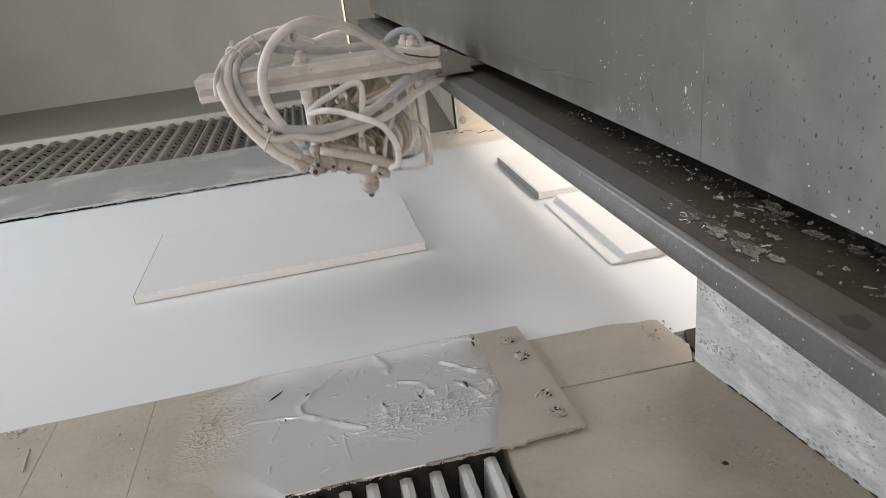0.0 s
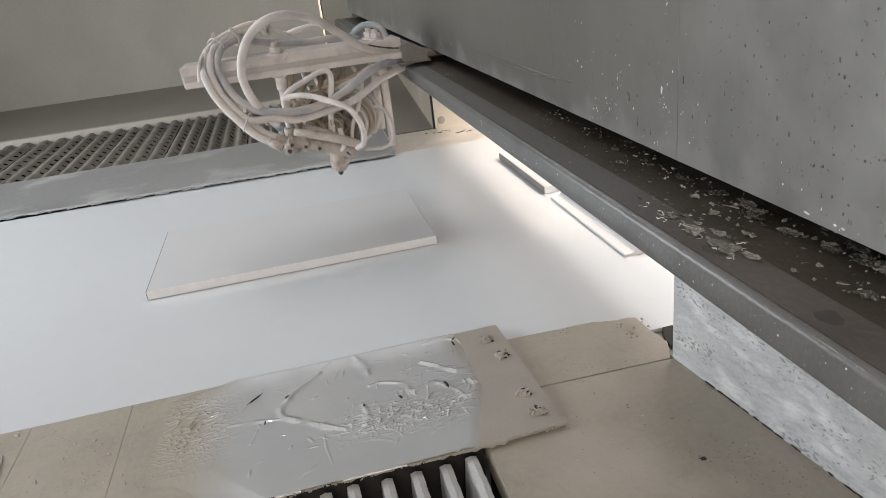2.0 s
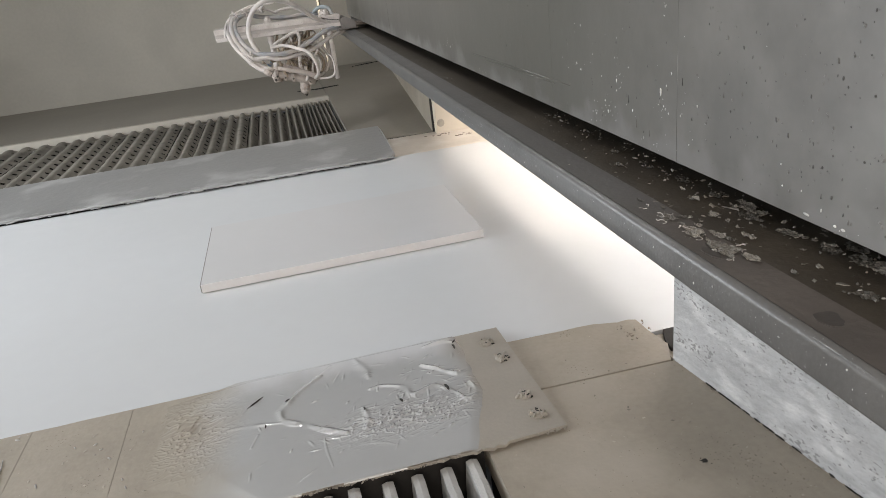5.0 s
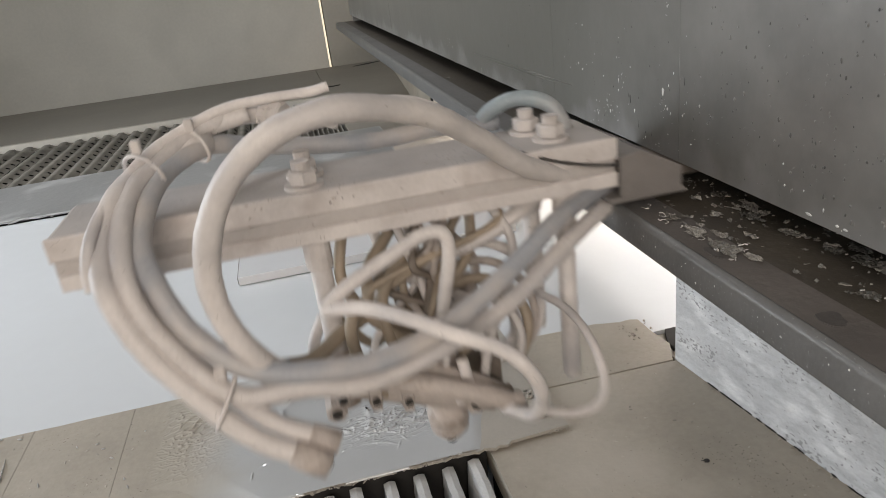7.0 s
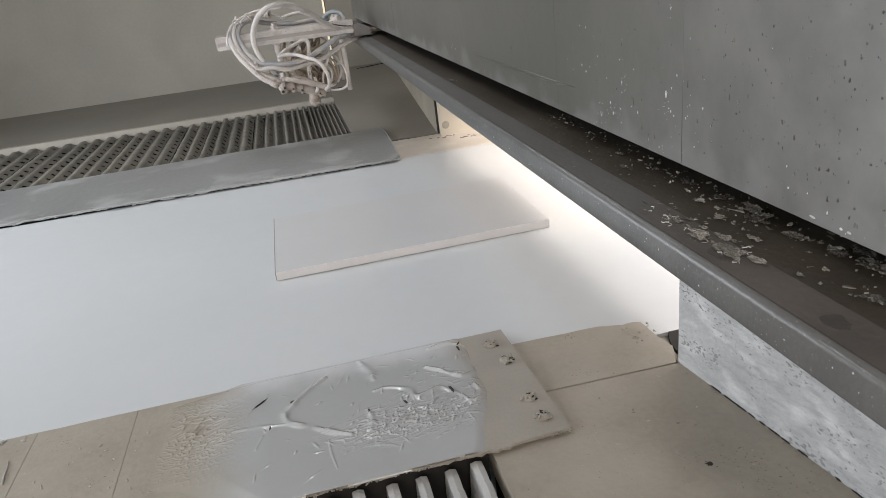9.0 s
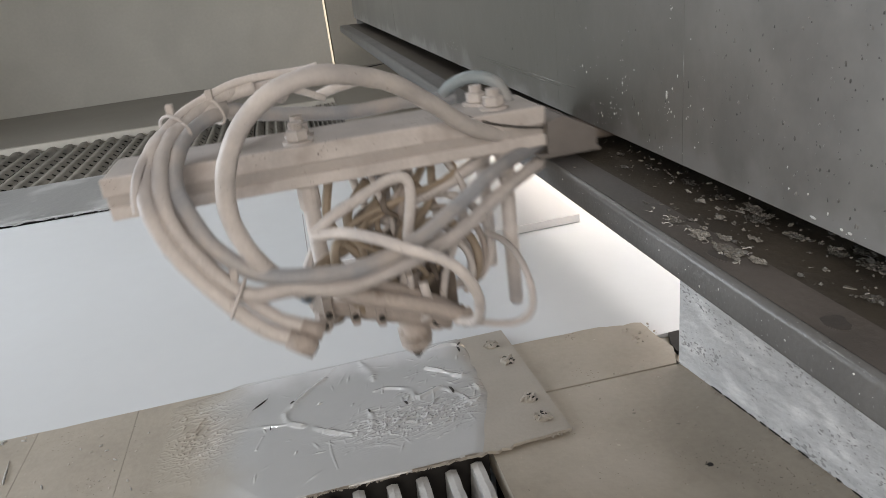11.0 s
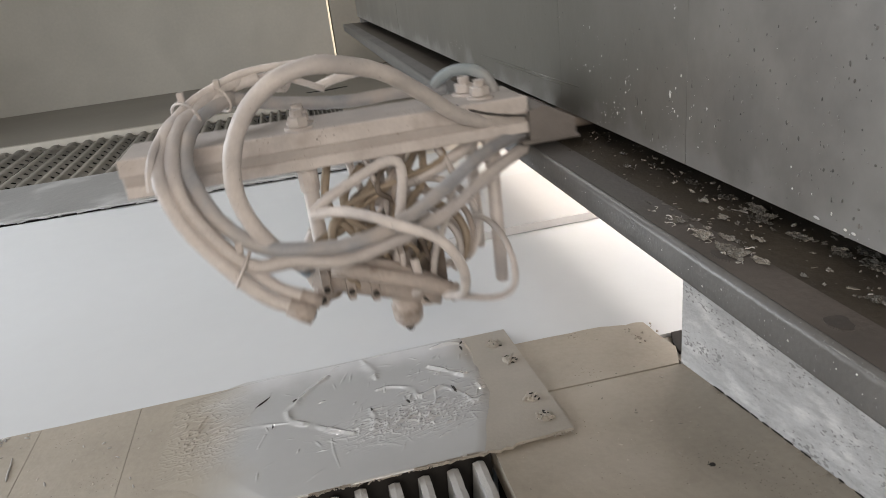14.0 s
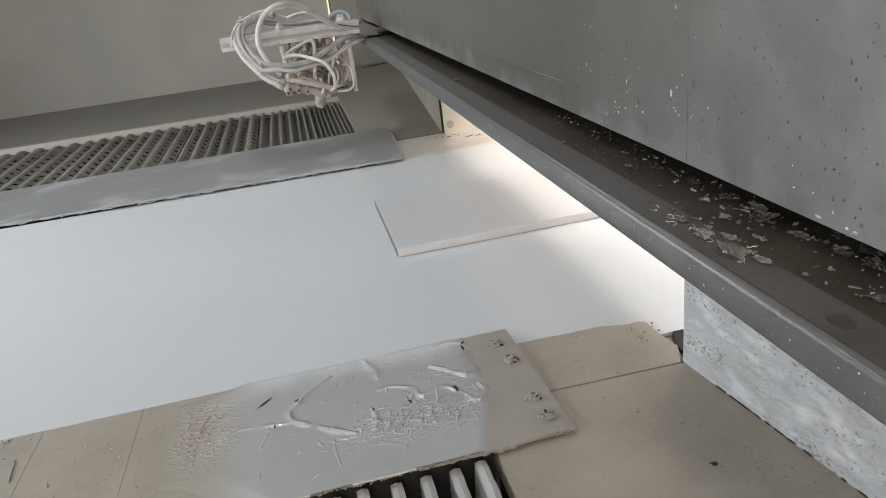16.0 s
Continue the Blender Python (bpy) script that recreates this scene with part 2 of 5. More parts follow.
def blend_along(m, rows, warp=0.02, wet=False):
    """Blends the base into other colours along axes: rows (axis, from, to, colour)."""
    nt = m.node_tree
    nd, ln = nt.nodes, nt.links
    bsdf = nd["Principled BSDF"]
    tc, sep, nz = nd.new("ShaderNodeTexCoord"), nd.new("ShaderNodeSeparateXYZ"), nd.new("ShaderNodeTexNoise")
    nz.inputs["Scale"].default_value, nz.inputs["Detail"].default_value = 14.0, 6.0
    ln.new(tc.outputs["Object"], nz.inputs["Vector"])
    ln.new(tc.outputs["Object"], sep.inputs[0])
    colour = bsdf.inputs["Base Color"].links[0].from_socket
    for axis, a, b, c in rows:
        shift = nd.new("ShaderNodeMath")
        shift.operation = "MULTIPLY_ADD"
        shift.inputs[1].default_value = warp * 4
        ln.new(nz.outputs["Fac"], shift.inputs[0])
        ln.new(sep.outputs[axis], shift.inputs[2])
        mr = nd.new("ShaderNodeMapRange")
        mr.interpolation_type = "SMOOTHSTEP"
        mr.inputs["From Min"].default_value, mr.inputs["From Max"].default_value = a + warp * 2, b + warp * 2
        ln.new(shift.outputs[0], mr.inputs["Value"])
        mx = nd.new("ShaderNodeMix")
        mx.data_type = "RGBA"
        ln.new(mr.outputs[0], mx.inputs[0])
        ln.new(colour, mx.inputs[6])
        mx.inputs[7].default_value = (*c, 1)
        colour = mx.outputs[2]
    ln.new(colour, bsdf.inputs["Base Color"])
    for socket, dry in (("Roughness", 0.25), ("Coat Weight", 0.1)) if wet else ():
        md = nd.new("ShaderNodeMapRange")
        md.inputs["To Min"].default_value, md.inputs["To Max"].default_value = bsdf.inputs[socket].default_value, dry
        if socket == "Roughness":
            md.inputs["To Min"].default_value = 0.06
        ln.new(mr.outputs[0], md.inputs["Value"])
        ln.new(md.outputs[0], bsdf.inputs[socket])


# the paint skin thins out into belt, plate and table colours
blend_along(WET, [("Y", 0.785, 0.845, (0.73, 0.745, 0.755)), ("X", 0.125, 0.185, (0.40, 0.37, 0.32)), ("X", -0.11, -0.20, (0.41, 0.375, 0.315))], wet=True)
# the rail strip turns greyer with y
blend_along(RAIL, [("Y", 0.36, 0.50, (0.165, 0.160, 0.156))], warp=0.02)
# the steel turns darker olive-grey with y and paler towards its lower edge
blend_along(STEEL, [("Y", 0.34, 0.72, (0.146, 0.143, 0.128)), ("Z", 0.358, 0.330, (0.245, 0.239, 0.231))], warp=0.03)


# ---- mesh helpers ----
def part(name, bm, mat, parent=None, label="", smooth=False):
    me = bpy.data.meshes.new(name)
    bmesh.ops.recalc_face_normals(bm, faces=bm.faces[:])
    bm.to_mesh(me)
    bm.free()
    me.materials.append(mat)
    if smooth:
        me.polygons.foreach_set("use_smooth", [True] * len(me.polygons))
    ob = new(name, me)
    if parent is not None:
        ob.parent = parent
    if label:
        ob["label"] = label
    return ob


def empty(name, at=(0, 0, 0)):
    ob = new(name)
    ob.location = at
    return ob


def box(bm, x0, x1, y0, y1, z0, z1, bevel=0.0, segments=2):
    geom = bmesh.ops.create_cube(bm, size=1.0)["verts"]
    for v in geom:
        v.co = Vector(((x0 + x1) / 2 + v.co.x * (x1 - x0), (y0 + y1) / 2 + v.co.y * (y1 - y0), (z0 + z1) / 2 + v.co.z * (z1 - z0)))
    if bevel:
        edges = list({e for v in geom for e in v.link_edges})
        bmesh.ops.bevel(bm, geom=edges, offset=bevel, segments=segments, affect="EDGES", profile=0.5)
    return bm


def a_box(*args, **kw):
    return box(bmesh.new(), *args, **kw)


def spline(points, steps=6):
    """A smooth curve through the points."""
    pts = [Vector(p) for p in points]
    pts = [pts[0] * 2 - pts[1]] + pts + [pts[-1] * 2 - pts[-2]]
    out = []
    for a, b, c, d in zip(pts, pts[1:], pts[2:], pts[3:]):
        for i in range(steps):
            u = i / steps
            out.append(0.5 * (2 * b + (c - a) * u + (2 * a - 5 * b + 4 * c - d) * u * u + (3 * b - a - 3 * c + d) * u ** 3))
    out.append(pts[-2])
    return out


def tube(bm, line, radii, sides=10):
    """A round bar along a line; radii: one number or one for each point."""
    if not isinstance(radii, (list, tuple)):
        radii = [radii] * len(line)
    line = [Vector(p) for p in line]
    side = None
    rings = []
    for i, p in enumerate(line):
        d = (line[min(i + 1, len(line) - 1)] - line[max(i - 1, 0)]).normalized()
        if side is None:
            side = d.orthogonal().normalized()
        side = (side - d * side.dot(d)).normalized()
        up = d.cross(side)
        rings.append([bm.verts.new(p + radii[i] * (math.cos(a) * side + math.sin(a) * up))
                      for a in [2 * math.pi * k / sides for k in range(sides)]])
    for r, s in zip(rings, rings[1:]):
        for k in range(sides):
            bm.faces.new((r[k], r[(k + 1) % sides], s[(k + 1) % sides], s[k]))
    bm.faces.new(rings[0][::-1])
    bm.faces.new(rings[-1])
    return bm


def turned(bm, centre, profile, sides=16, axis="z"):
    """A lathe form: profile rows (radius, height) about an upright axis through centre."""
    rings = []
    for r, h in profile:
        ring = []
        for k in range(sides):
            a = 2 * math.pi * (k + 0.5) / sides
            o = Vector((r * math.cos(a), r * math.sin(a), h))
            if axis == "x":
                o = Vector((o.z, o.x, o.y))
            if axis == "y":
                o = Vector((o.x, o.z, o.y))
            ring.append(bm.verts.new(Vector(centre) + o))
        rings.append(ring)
    for r, s in zip(rings, rings[1:]):
        for k in range(sides):
            bm.faces.new((r[k], r[(k + 1) % sides], s[(k + 1) % sides], s[k]))
    bm.faces.new(rings[0][::-1])
    bm.faces.new(rings[-1])
    return bm


def prism(bm, outline, z0, z1):
    """An upright block over a plan outline of (x, y)."""
    low = [bm.verts.new((x, y, z0)) for x, y in outline]
    top = [bm.verts.new((x, y, z1)) for x, y in outline]
    bm.faces.new(low[::-1])
    bm.faces.new(top)
    n = len(outline)
    for i in range(n):
        bm.faces.new((low[i], low[(i + 1) % n], top[(i + 1) % n], top[i]))
    return bm


def ragged(p, q, step, amount, seed):
    """Points from p to q (plan) with an uneven edge."""
    rnd = random.Random(seed)
    n = max(2, int((Vector(q) - Vector(p)).length / step))
    out = []
    for i in range(n):
        u = i / n
        out.append((p[0] + (q[0] - p[0]) * u + (rnd.uniform(-1, 1) * amount if i else 0),
                    p[1] + (q[1] - p[1]) * u + (rnd.uniform(-1, 1) * amount if i else 0)))
    return out


# ---- the booth: ground, shell, belt ----
ground = tagged(part("ground", a_box(-40, 40, -40, 40, -1.0, -0.9), SHELL), "dull grey concrete floor under the machine", "floor", kind="structure")

wall_left = empty("wall_left")
for x0, x1, y0, y1, z0, z1 in ((-2.1, -2.0, -1.1, 0.15, -0.9, 1.7), (-2.1, -2.0, 2.55, 4.1, -0.9, 1.7),
                               (-2.1, -2.0, 0.15, 2.55, 1.3, 1.7), (-2.1, -2.0, 0.15, 2.55, -0.9, 0.0)):
    part("wall_panel", a_box(x0, x1, y0, y1, z0, z1), SHELL, wall_left)
tagged(wall_left, "beige overspray-coated booth wall with the belt entry opening", "wall", kind="structure")

wall_back = empty("wall_back")
for x0, x1, z0, z1 in ((-2.0, -1.15, -0.9, 1.7), (0.68, 1.9, -0.9, 1.7), (-1.15, 0.68, -0.9, 0.4), (-1.15, 0.68, 1.62, 1.7)):
    part("wall_panel", a_box(x0, x1, -1.1, -1.0, z0, z1), SHELL, wall_back)
tagged(wall_back, "beige booth wall with an open service door", "wall", kind="structure")

# ceiling out of view; its square opening is added for the fill lamp
roof = bmesh.new()
for x0, x1, y0, y1 in ((-2.1, -0.95, -1.1, 4.1), (0.05, 1.9, -1.1, 4.1), (-0.95, 0.05, -1.1, 1.10), (-0.95, 0.05, 2.10, 4.1)):
    box(roof, x0, x1, y0, y1, 1.7, 1.78)
tagged(part("ceiling", roof, ROOF), "unseen grey booth ceiling with a square opening for the added fill", "ceiling", kind="structure")

wall_far = empty("wall_far")
part("wall_panel", a_box(-2.0, 0.252, 4.0, 4.1, -0.2, 1.7), WALL_FAR, wall_far)
part("wall_panel", a_box(0.268, 1.9, 4.0, 4.1, -0.2, 1.7), OVERSPRAY_DARK, wall_far)
glow = bpy.data.materials.new("daylight_beyond")
glow.use_nodes = True
glow.node_tree.nodes["Principled BSDF"].inputs["Emission Color"].default_value = (1.0, 0.86, 0.62, 1)
glow.node_tree.nodes["Principled BSDF"].inputs["Emission Strength"].default_value = 1.0
tagged(part("backdrop", a_box(0.0, 0.6, 4.5, 4.51, -0.2, 1.7), glow), "bright daylight beyond the gap", "backdrop", kind="structure")
tagged(wall_far, "smooth beige overspray-coated wall with a narrow lit gap", "wall", kind="structure")

# ---- conveyor belt and the tables beside it ----
def belt():
    bm = bmesh.new()
    n = 60
    rows = []
    for i in range(n + 1):
        x = -1.99 + i * (1.75 + 1.99) / n
        rows.append([bm.verts.new((x, y, z + 0.0006 * noise.noise((x * 3, y * 4, 0)))) for y, z in
                     ((0.751, -0.012), (0.751, 0.0), (1.1, 0.0), (1.35, 0.0), (1.6, 0.0), (1.876, 0.0), (1.876, -0.012))])
    for a, b in zip(rows, rows[1:]):
        for k in range(len(a) - 1):
            bm.faces.new((a[k], b[k], b[k + 1], a[k + 1]))
    thing = empty("conveyor")
    part("belt", bm, BELT, thing, "white paint-coated belt")
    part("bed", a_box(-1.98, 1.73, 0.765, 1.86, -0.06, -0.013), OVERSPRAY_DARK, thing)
    for x in (-1.97, 1.72):
        part("roller", turned(bmesh.new(), (x, 1.32, -0.05), [(0.036, -0.52), (0.036, 0.52)], 20, axis="y"), RAIL_FACE, thing, smooth=True)
    return tagged(thing, "wide conveyor with a white paint-coated belt, wet and glossy", "conveyor")


belt()

table_near = empty("table_near")
SEAMS = (-1.99, -1.2, -0.80, -0.395, -0.272, -0.168, 0.1345)
for a, c in zip(SEAMS, SEAMS[1:]):
    part("table_sheet", prism(bmesh.new(), [(a + 0.0003, 0.622), (c - 0.0003, 0.622), (c - 0.0003, 0.846)] + ragged((c - 0.0003, 0.846), (a + 0.0003, 0.846), 0.03, 0.0010, 3)
                              + [(a + 0.0003, 0.846)], 0.0006, 0.0035), OVERSPRAY, table_near)
part("table_sheet", prism(bmesh.new(), [(0.136, -0.95), (0.50, -0.95), (0.452, 0.30), (0.403, 0.674), (0.136, 0.682)], -0.03, 0.0030), OVERSPRAY, table_near)
part("table_sheet", prism(bmesh.new(), [(0.136, 0.6838), (0.399, 0.6760)] + ragged((0.400, 0.6775), (0.4155, 0.712), 0.008, 0.0015, 5) + ragged((0.4155, 0.712), (0.4095, 0.747), 0.008, 0.002, 7)
                          + ragged((0.4095, 0.747), (0.411, 0.777), 0.008, 0.002, 8) + ragged((0.408, 0.784), (0.345, 0.796), 0.008, 0.003, 8) + ragged((0.345, 0.797), (0.136, 0.803), 0.02, 0.0010, 6)
                          + [(0.136, 0.803)], 0.0006, 0.0040), OVERSPRAY, table_near)
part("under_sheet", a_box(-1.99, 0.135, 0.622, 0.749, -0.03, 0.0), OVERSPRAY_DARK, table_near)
# pit walls and floor coloured near-black for the shade inside the pit
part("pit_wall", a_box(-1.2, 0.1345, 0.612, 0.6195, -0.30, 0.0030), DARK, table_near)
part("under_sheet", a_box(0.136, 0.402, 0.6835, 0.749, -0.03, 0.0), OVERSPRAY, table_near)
# dark patch in place of the shaded hole at the broken corner
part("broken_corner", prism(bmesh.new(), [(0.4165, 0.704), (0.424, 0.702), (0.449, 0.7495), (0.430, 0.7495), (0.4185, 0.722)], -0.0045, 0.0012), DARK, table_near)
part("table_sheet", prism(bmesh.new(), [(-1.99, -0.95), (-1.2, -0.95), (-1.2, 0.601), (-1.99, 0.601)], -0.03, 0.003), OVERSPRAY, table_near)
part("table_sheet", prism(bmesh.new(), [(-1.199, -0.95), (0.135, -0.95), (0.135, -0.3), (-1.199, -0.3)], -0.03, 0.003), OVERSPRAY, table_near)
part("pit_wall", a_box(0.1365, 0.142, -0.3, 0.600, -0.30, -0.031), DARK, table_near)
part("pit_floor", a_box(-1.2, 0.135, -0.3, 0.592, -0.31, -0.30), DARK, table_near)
tagged(table_near, "beige overspray-covered sheet metal table with a filter pit", "table", kind="structure")

# dried bits and a small hole in the table
bits = bmesh.new()
rnd = random.Random(5)
for i in range(230):
    x, y = rnd.uniform(0.15, 0.42), rnd.uniform(0.25, 0.79)
    if x > 0.395 - (y - 0.676) * 0.1 or (x < 0.235 and y > 0.595):
        continue
    s = rnd.choice((0.0004, 0.0005, 0.0007, 0.0012))
    m = Matrix.LocRotScale((x, y, 0.0032 if y < 0.68 else 0.005), Euler((0, 0, rnd.uniform(0, 3))), (s * rnd.uniform(1, 2.5), s, s * 0.5))
    bmesh.ops.create_icosphere(bits, subdivisions=1, radius=1.0, matrix=m)
for i in range(60):
    x, y = rnd.uniform(-0.5, -0.2), rnd.uniform(0.61, 0.84)
    s = rnd.choice((0.0006, 0.0009, 0.0014))
    m = Matrix.LocRotScale((x, y, 0.0036), Euler((0, 0, rnd.uniform(0, 3))), (s * rnd.uniform(1, 2.5), s, s * 0.5))
    bmesh.ops.create_icosphere(bits, subdivisions=1, radius=1.0, matrix=m)
tagged(part("dried_drops", bits, CRUMB), "small dried paint drops on the table", "debris", kind="stuff")
chinks = bmesh.new()
rnd = random.Random(83)
for i in range(64):
    y = rnd.uniform(0.0, 0.62)
    x = 0.403 + (0.677 - y) * 0.1167 if y > 0.36 else 0.44 + (0.36 - y) * 0.077
    m = Matrix.LocRotScale((x - 0.0004, y, 0.0034 + rnd.uniform(0, 0.0008)), Euler((0, 0, 0.1)), (0.0010, rnd.uniform(0.002, 0.009), rnd.uniform(0.0006, 0.0014)))
    bmesh.ops.create_icosphere(chinks, subdivisions=1, radius=1.0, matrix=m)
tagged(part("wall_gap", chinks, DARK), "dark broken gap along the foot of the wall panel", "gap", kind="structure")
hole = turned(bmesh.new(), (0.335, 0.501, 0.0031), [(0.0030, 0.0), (0.0028, 0.0004), (0.0005, 0.0005)], 9)
rnd = random.Random(47)
for i in range(9):
    m = Matrix.LocRotScale((0.335 + rnd.gauss(0, 0.003), 0.502 + rnd.gauss(0, 0.004), 0.0034), Euler((0, 0, rnd.uniform(0, 3))), (rnd.uniform(0.0004, 0.0016), 0.0005, 0.0004))
    bmesh.ops.create_icosphere(hole, subdivisions=1, radius=1.0, matrix=m)
scraps = bmesh.new()
tube(scraps, spline([(-0.406, 0.748, 0.0042), (-0.409, 0.765, 0.0046), (-0.411, 0.780, 0.0043), (-0.414, 0.795, 0.0042)], 5), [0.0006, 0.0012, 0.0016, 0.0009, 0.0013, 0.0008, 0.0012, 0.0015, 0.0010, 0.0008, 0.0012, 0.0010, 0.0007, 0.0006, 0.0005, 0.0004], 6)
rnd = random.Random(29)
for i in range(26):
    x, y = (rnd.gauss(-0.435, 0.012), rnd.gauss(0.838, 0.004)) if i < 16 else (rnd.uniform(-0.42, -0.24), rnd.uniform(0.66, 0.80))
    m = Matrix.LocRotScale((x, y, 0.0042), Euler((0, 0, rnd.uniform(0, 3))), (rnd.uniform(0.0012, 0.006), rnd.uniform(0.0008, 0.002), 0.0008))
    bmesh.ops.create_icosphere(scraps, subdivisions=1, radius=1.0, matrix=m)
tagged(part("paint_scraps", scraps, CURL, smooth=True), "pale peeled paint scraps on the table sheets", "debris", kind="stuff")
tagged(part("bolt_hole", hole, DARK), "small dark bolt hole with crumbs in the table", "hole", kind="structure")

# broken corner beside the wall, and rubble in it
rubble = bmesh.new()
rnd = random.Random(11)
for i in range(22):
    x, y = rnd.uniform(0.375, 0.414), rnd.uniform(0.735, 0.777)
    s = rnd.uniform(0.0010, 0.0034)
    m = Matrix.LocRotScale((x, y, 0.0042 + s * 0.1), Euler((rnd.uniform(0, 1), rnd.uniform(0, 1), rnd.uniform(0, 3))), (s, s * 0.7, s * 0.35))
    bmesh.ops.create_icosphere(rubble, subdivisions=1, radius=1.0, matrix=m)
for i in range(260):
    y = rnd.uniform(-0.05, 0.672)
    x = 0.403 + (0.677 - y) * 0.1167 if y > 0.36 else 0.44 + (0.36 - y) * 0.077
    s = rnd.choice((0.0005, 0.0008, 0.0012, 0.0020))
    m = Matrix.LocRotScale((x - abs(rnd.gauss(0, 0.004)), y, 0.0034), Euler((0, 0, rnd.uniform(0, 3))), (s, s * 0.7, s * 0.5))
    bmesh.ops.create_icosphere(rubble, subdivisions=1, radius=1.0, matrix=m)
tagged(part("paint_rubble", rubble, OVERSPRAY), "crumbled dried paint bits at the table corner", "debris", kind="stuff")

table_far = empty("table_far")
wall_right_gap = table_far
def ledge_edge(x):
    """Front edge of the far ledge at x: it nears the belt's middle towards the exit."""
    u = max(0.0, min(1.0, (x + 1.0) / 1.2))
    return 1.886 - 0.036 * u + 0.0035 * noise.noise((x * 17, 1.0, 0.0)) + 0.0022 * noise.noise((x * 60, 4.0, 0.0))


LEDGE_X = [-1.99 + 2.236 * k / 190 for k in range(191)]
part("table_sheet", prism(bmesh.new(), [(-1.99, 2.258)] + [(x, ledge_edge(x)) for x in LEDGE_X]
                          + ragged((0.258, 1.90), (0.266, 2.262), 0.02, 0.003, 9) + [(0.266, 2.262)], 0.0050, 0.0105), LEDGE_WHITE, table_far,
     "ledge coated in dried white paint")
# dark sheet over the belt in place of the shade under the ledge edge
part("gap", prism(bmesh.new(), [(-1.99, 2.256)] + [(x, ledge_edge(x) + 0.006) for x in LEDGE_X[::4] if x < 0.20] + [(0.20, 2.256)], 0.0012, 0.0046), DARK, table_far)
lumps = bmesh.new()
rnd = random.Random(71)
for k in range(34):
    x = rnd.uniform(-1.2, 0.22) if k < 14 else rnd.gauss(-0.05, 0.16)
    x = min(0.22, x)
    m = Matrix.LocRotScale((x, ledge_edge(x) + abs(rnd.gauss(0.012, 0.016)), 0.0100), Euler((0, 0, rnd.uniform(-0.3, 0.3))), (rnd.uniform(0.012, 0.04), rnd.uniform(0.006, 0.014), rnd.uniform(0.0006, 0.0013)))
    bmesh.ops.create_icosphere(lumps, subdivisions=2, radius=1.0, matrix=m)
for k in range(60):
    x = rnd.uniform(-1.2, 0.24)
    m = Matrix.LocRotScale((x, ledge_edge(x) - 0.001, rnd.uniform(0.0045, 0.0075)), Euler((0, rnd.uniform(-0.2, 0.2), 0)), (rnd.uniform(0.004, 0.022), 0.003, rnd.uniform(0.0012, 0.0028)))
    bmesh.ops.create_icosphere(lumps, subdivisions=1, radius=1.0, matrix=m)
bead = [(x, ledge_edge(x) + 0.001, 0.0086 + 0.0012 * noise.noise((x * 30, 7, 0))) for x in [-1.4 + 1.65 * k / 220 for k in range(221)]]
bead += [(0.257, 1.88, 0.0090), (0.259, 1.94, 0.0092), (0.262, 2.02, 0.0088), (0.266, 2.12, 0.0092), (0.268, 2.20, 0.0092), (0.266, 2.256, 0.0088)]
tube(lumps, bead, [0.0018 + 0.0026 * abs(noise.noise((p[0] * 26, p[1] * 40, 3))) + (0.0010 if -0.15 < p[0] < 0.2 else 0) for p in bead], 7)
part("paint_crust", lumps, CRUST_WHITE, table_far, "lumpy dried paint along the ledge edge", smooth=True)
# dark fills in place of the shade inside these joints
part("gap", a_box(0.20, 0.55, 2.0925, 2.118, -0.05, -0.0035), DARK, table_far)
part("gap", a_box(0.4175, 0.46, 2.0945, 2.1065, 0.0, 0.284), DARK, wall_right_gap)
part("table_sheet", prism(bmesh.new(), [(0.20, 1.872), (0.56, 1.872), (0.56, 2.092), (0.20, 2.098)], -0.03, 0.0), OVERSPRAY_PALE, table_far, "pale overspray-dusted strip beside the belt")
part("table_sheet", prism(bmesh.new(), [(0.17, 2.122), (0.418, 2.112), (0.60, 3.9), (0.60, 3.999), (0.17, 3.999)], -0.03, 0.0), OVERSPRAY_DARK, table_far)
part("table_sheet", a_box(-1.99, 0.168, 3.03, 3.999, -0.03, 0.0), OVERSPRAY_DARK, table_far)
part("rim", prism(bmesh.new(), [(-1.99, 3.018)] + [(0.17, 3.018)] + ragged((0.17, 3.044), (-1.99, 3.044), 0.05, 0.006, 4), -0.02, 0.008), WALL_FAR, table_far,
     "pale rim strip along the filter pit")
# far pit likewise: its shade is put into the wall and floor colour
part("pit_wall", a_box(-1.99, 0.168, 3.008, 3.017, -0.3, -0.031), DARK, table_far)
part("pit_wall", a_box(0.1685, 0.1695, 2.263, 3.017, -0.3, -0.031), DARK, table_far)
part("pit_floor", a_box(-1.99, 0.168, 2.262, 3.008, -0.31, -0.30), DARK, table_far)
tagged(table_far, "overspray-covered ledge with a filter pit beyond the belt", "table", kind="structure")


cracks = bmesh.new()
tube(cracks, [(0.37, 3.88, 0.0), (0.45, 3.90, 0.0), (0.53, 3.94, 0.0)], [0.003, 0.006, 0.003], 5)
tube(cracks, [(0.05, 3.30, 0.0), (0.14, 3.28, 0.0), (0.24, 3.31, 0.0)], [0.003, 0.006, 0.004], 5)
tagged(part("floor_cracks", cracks, DARK), "dark cracks in the coated ledge", "crack", kind="structure")


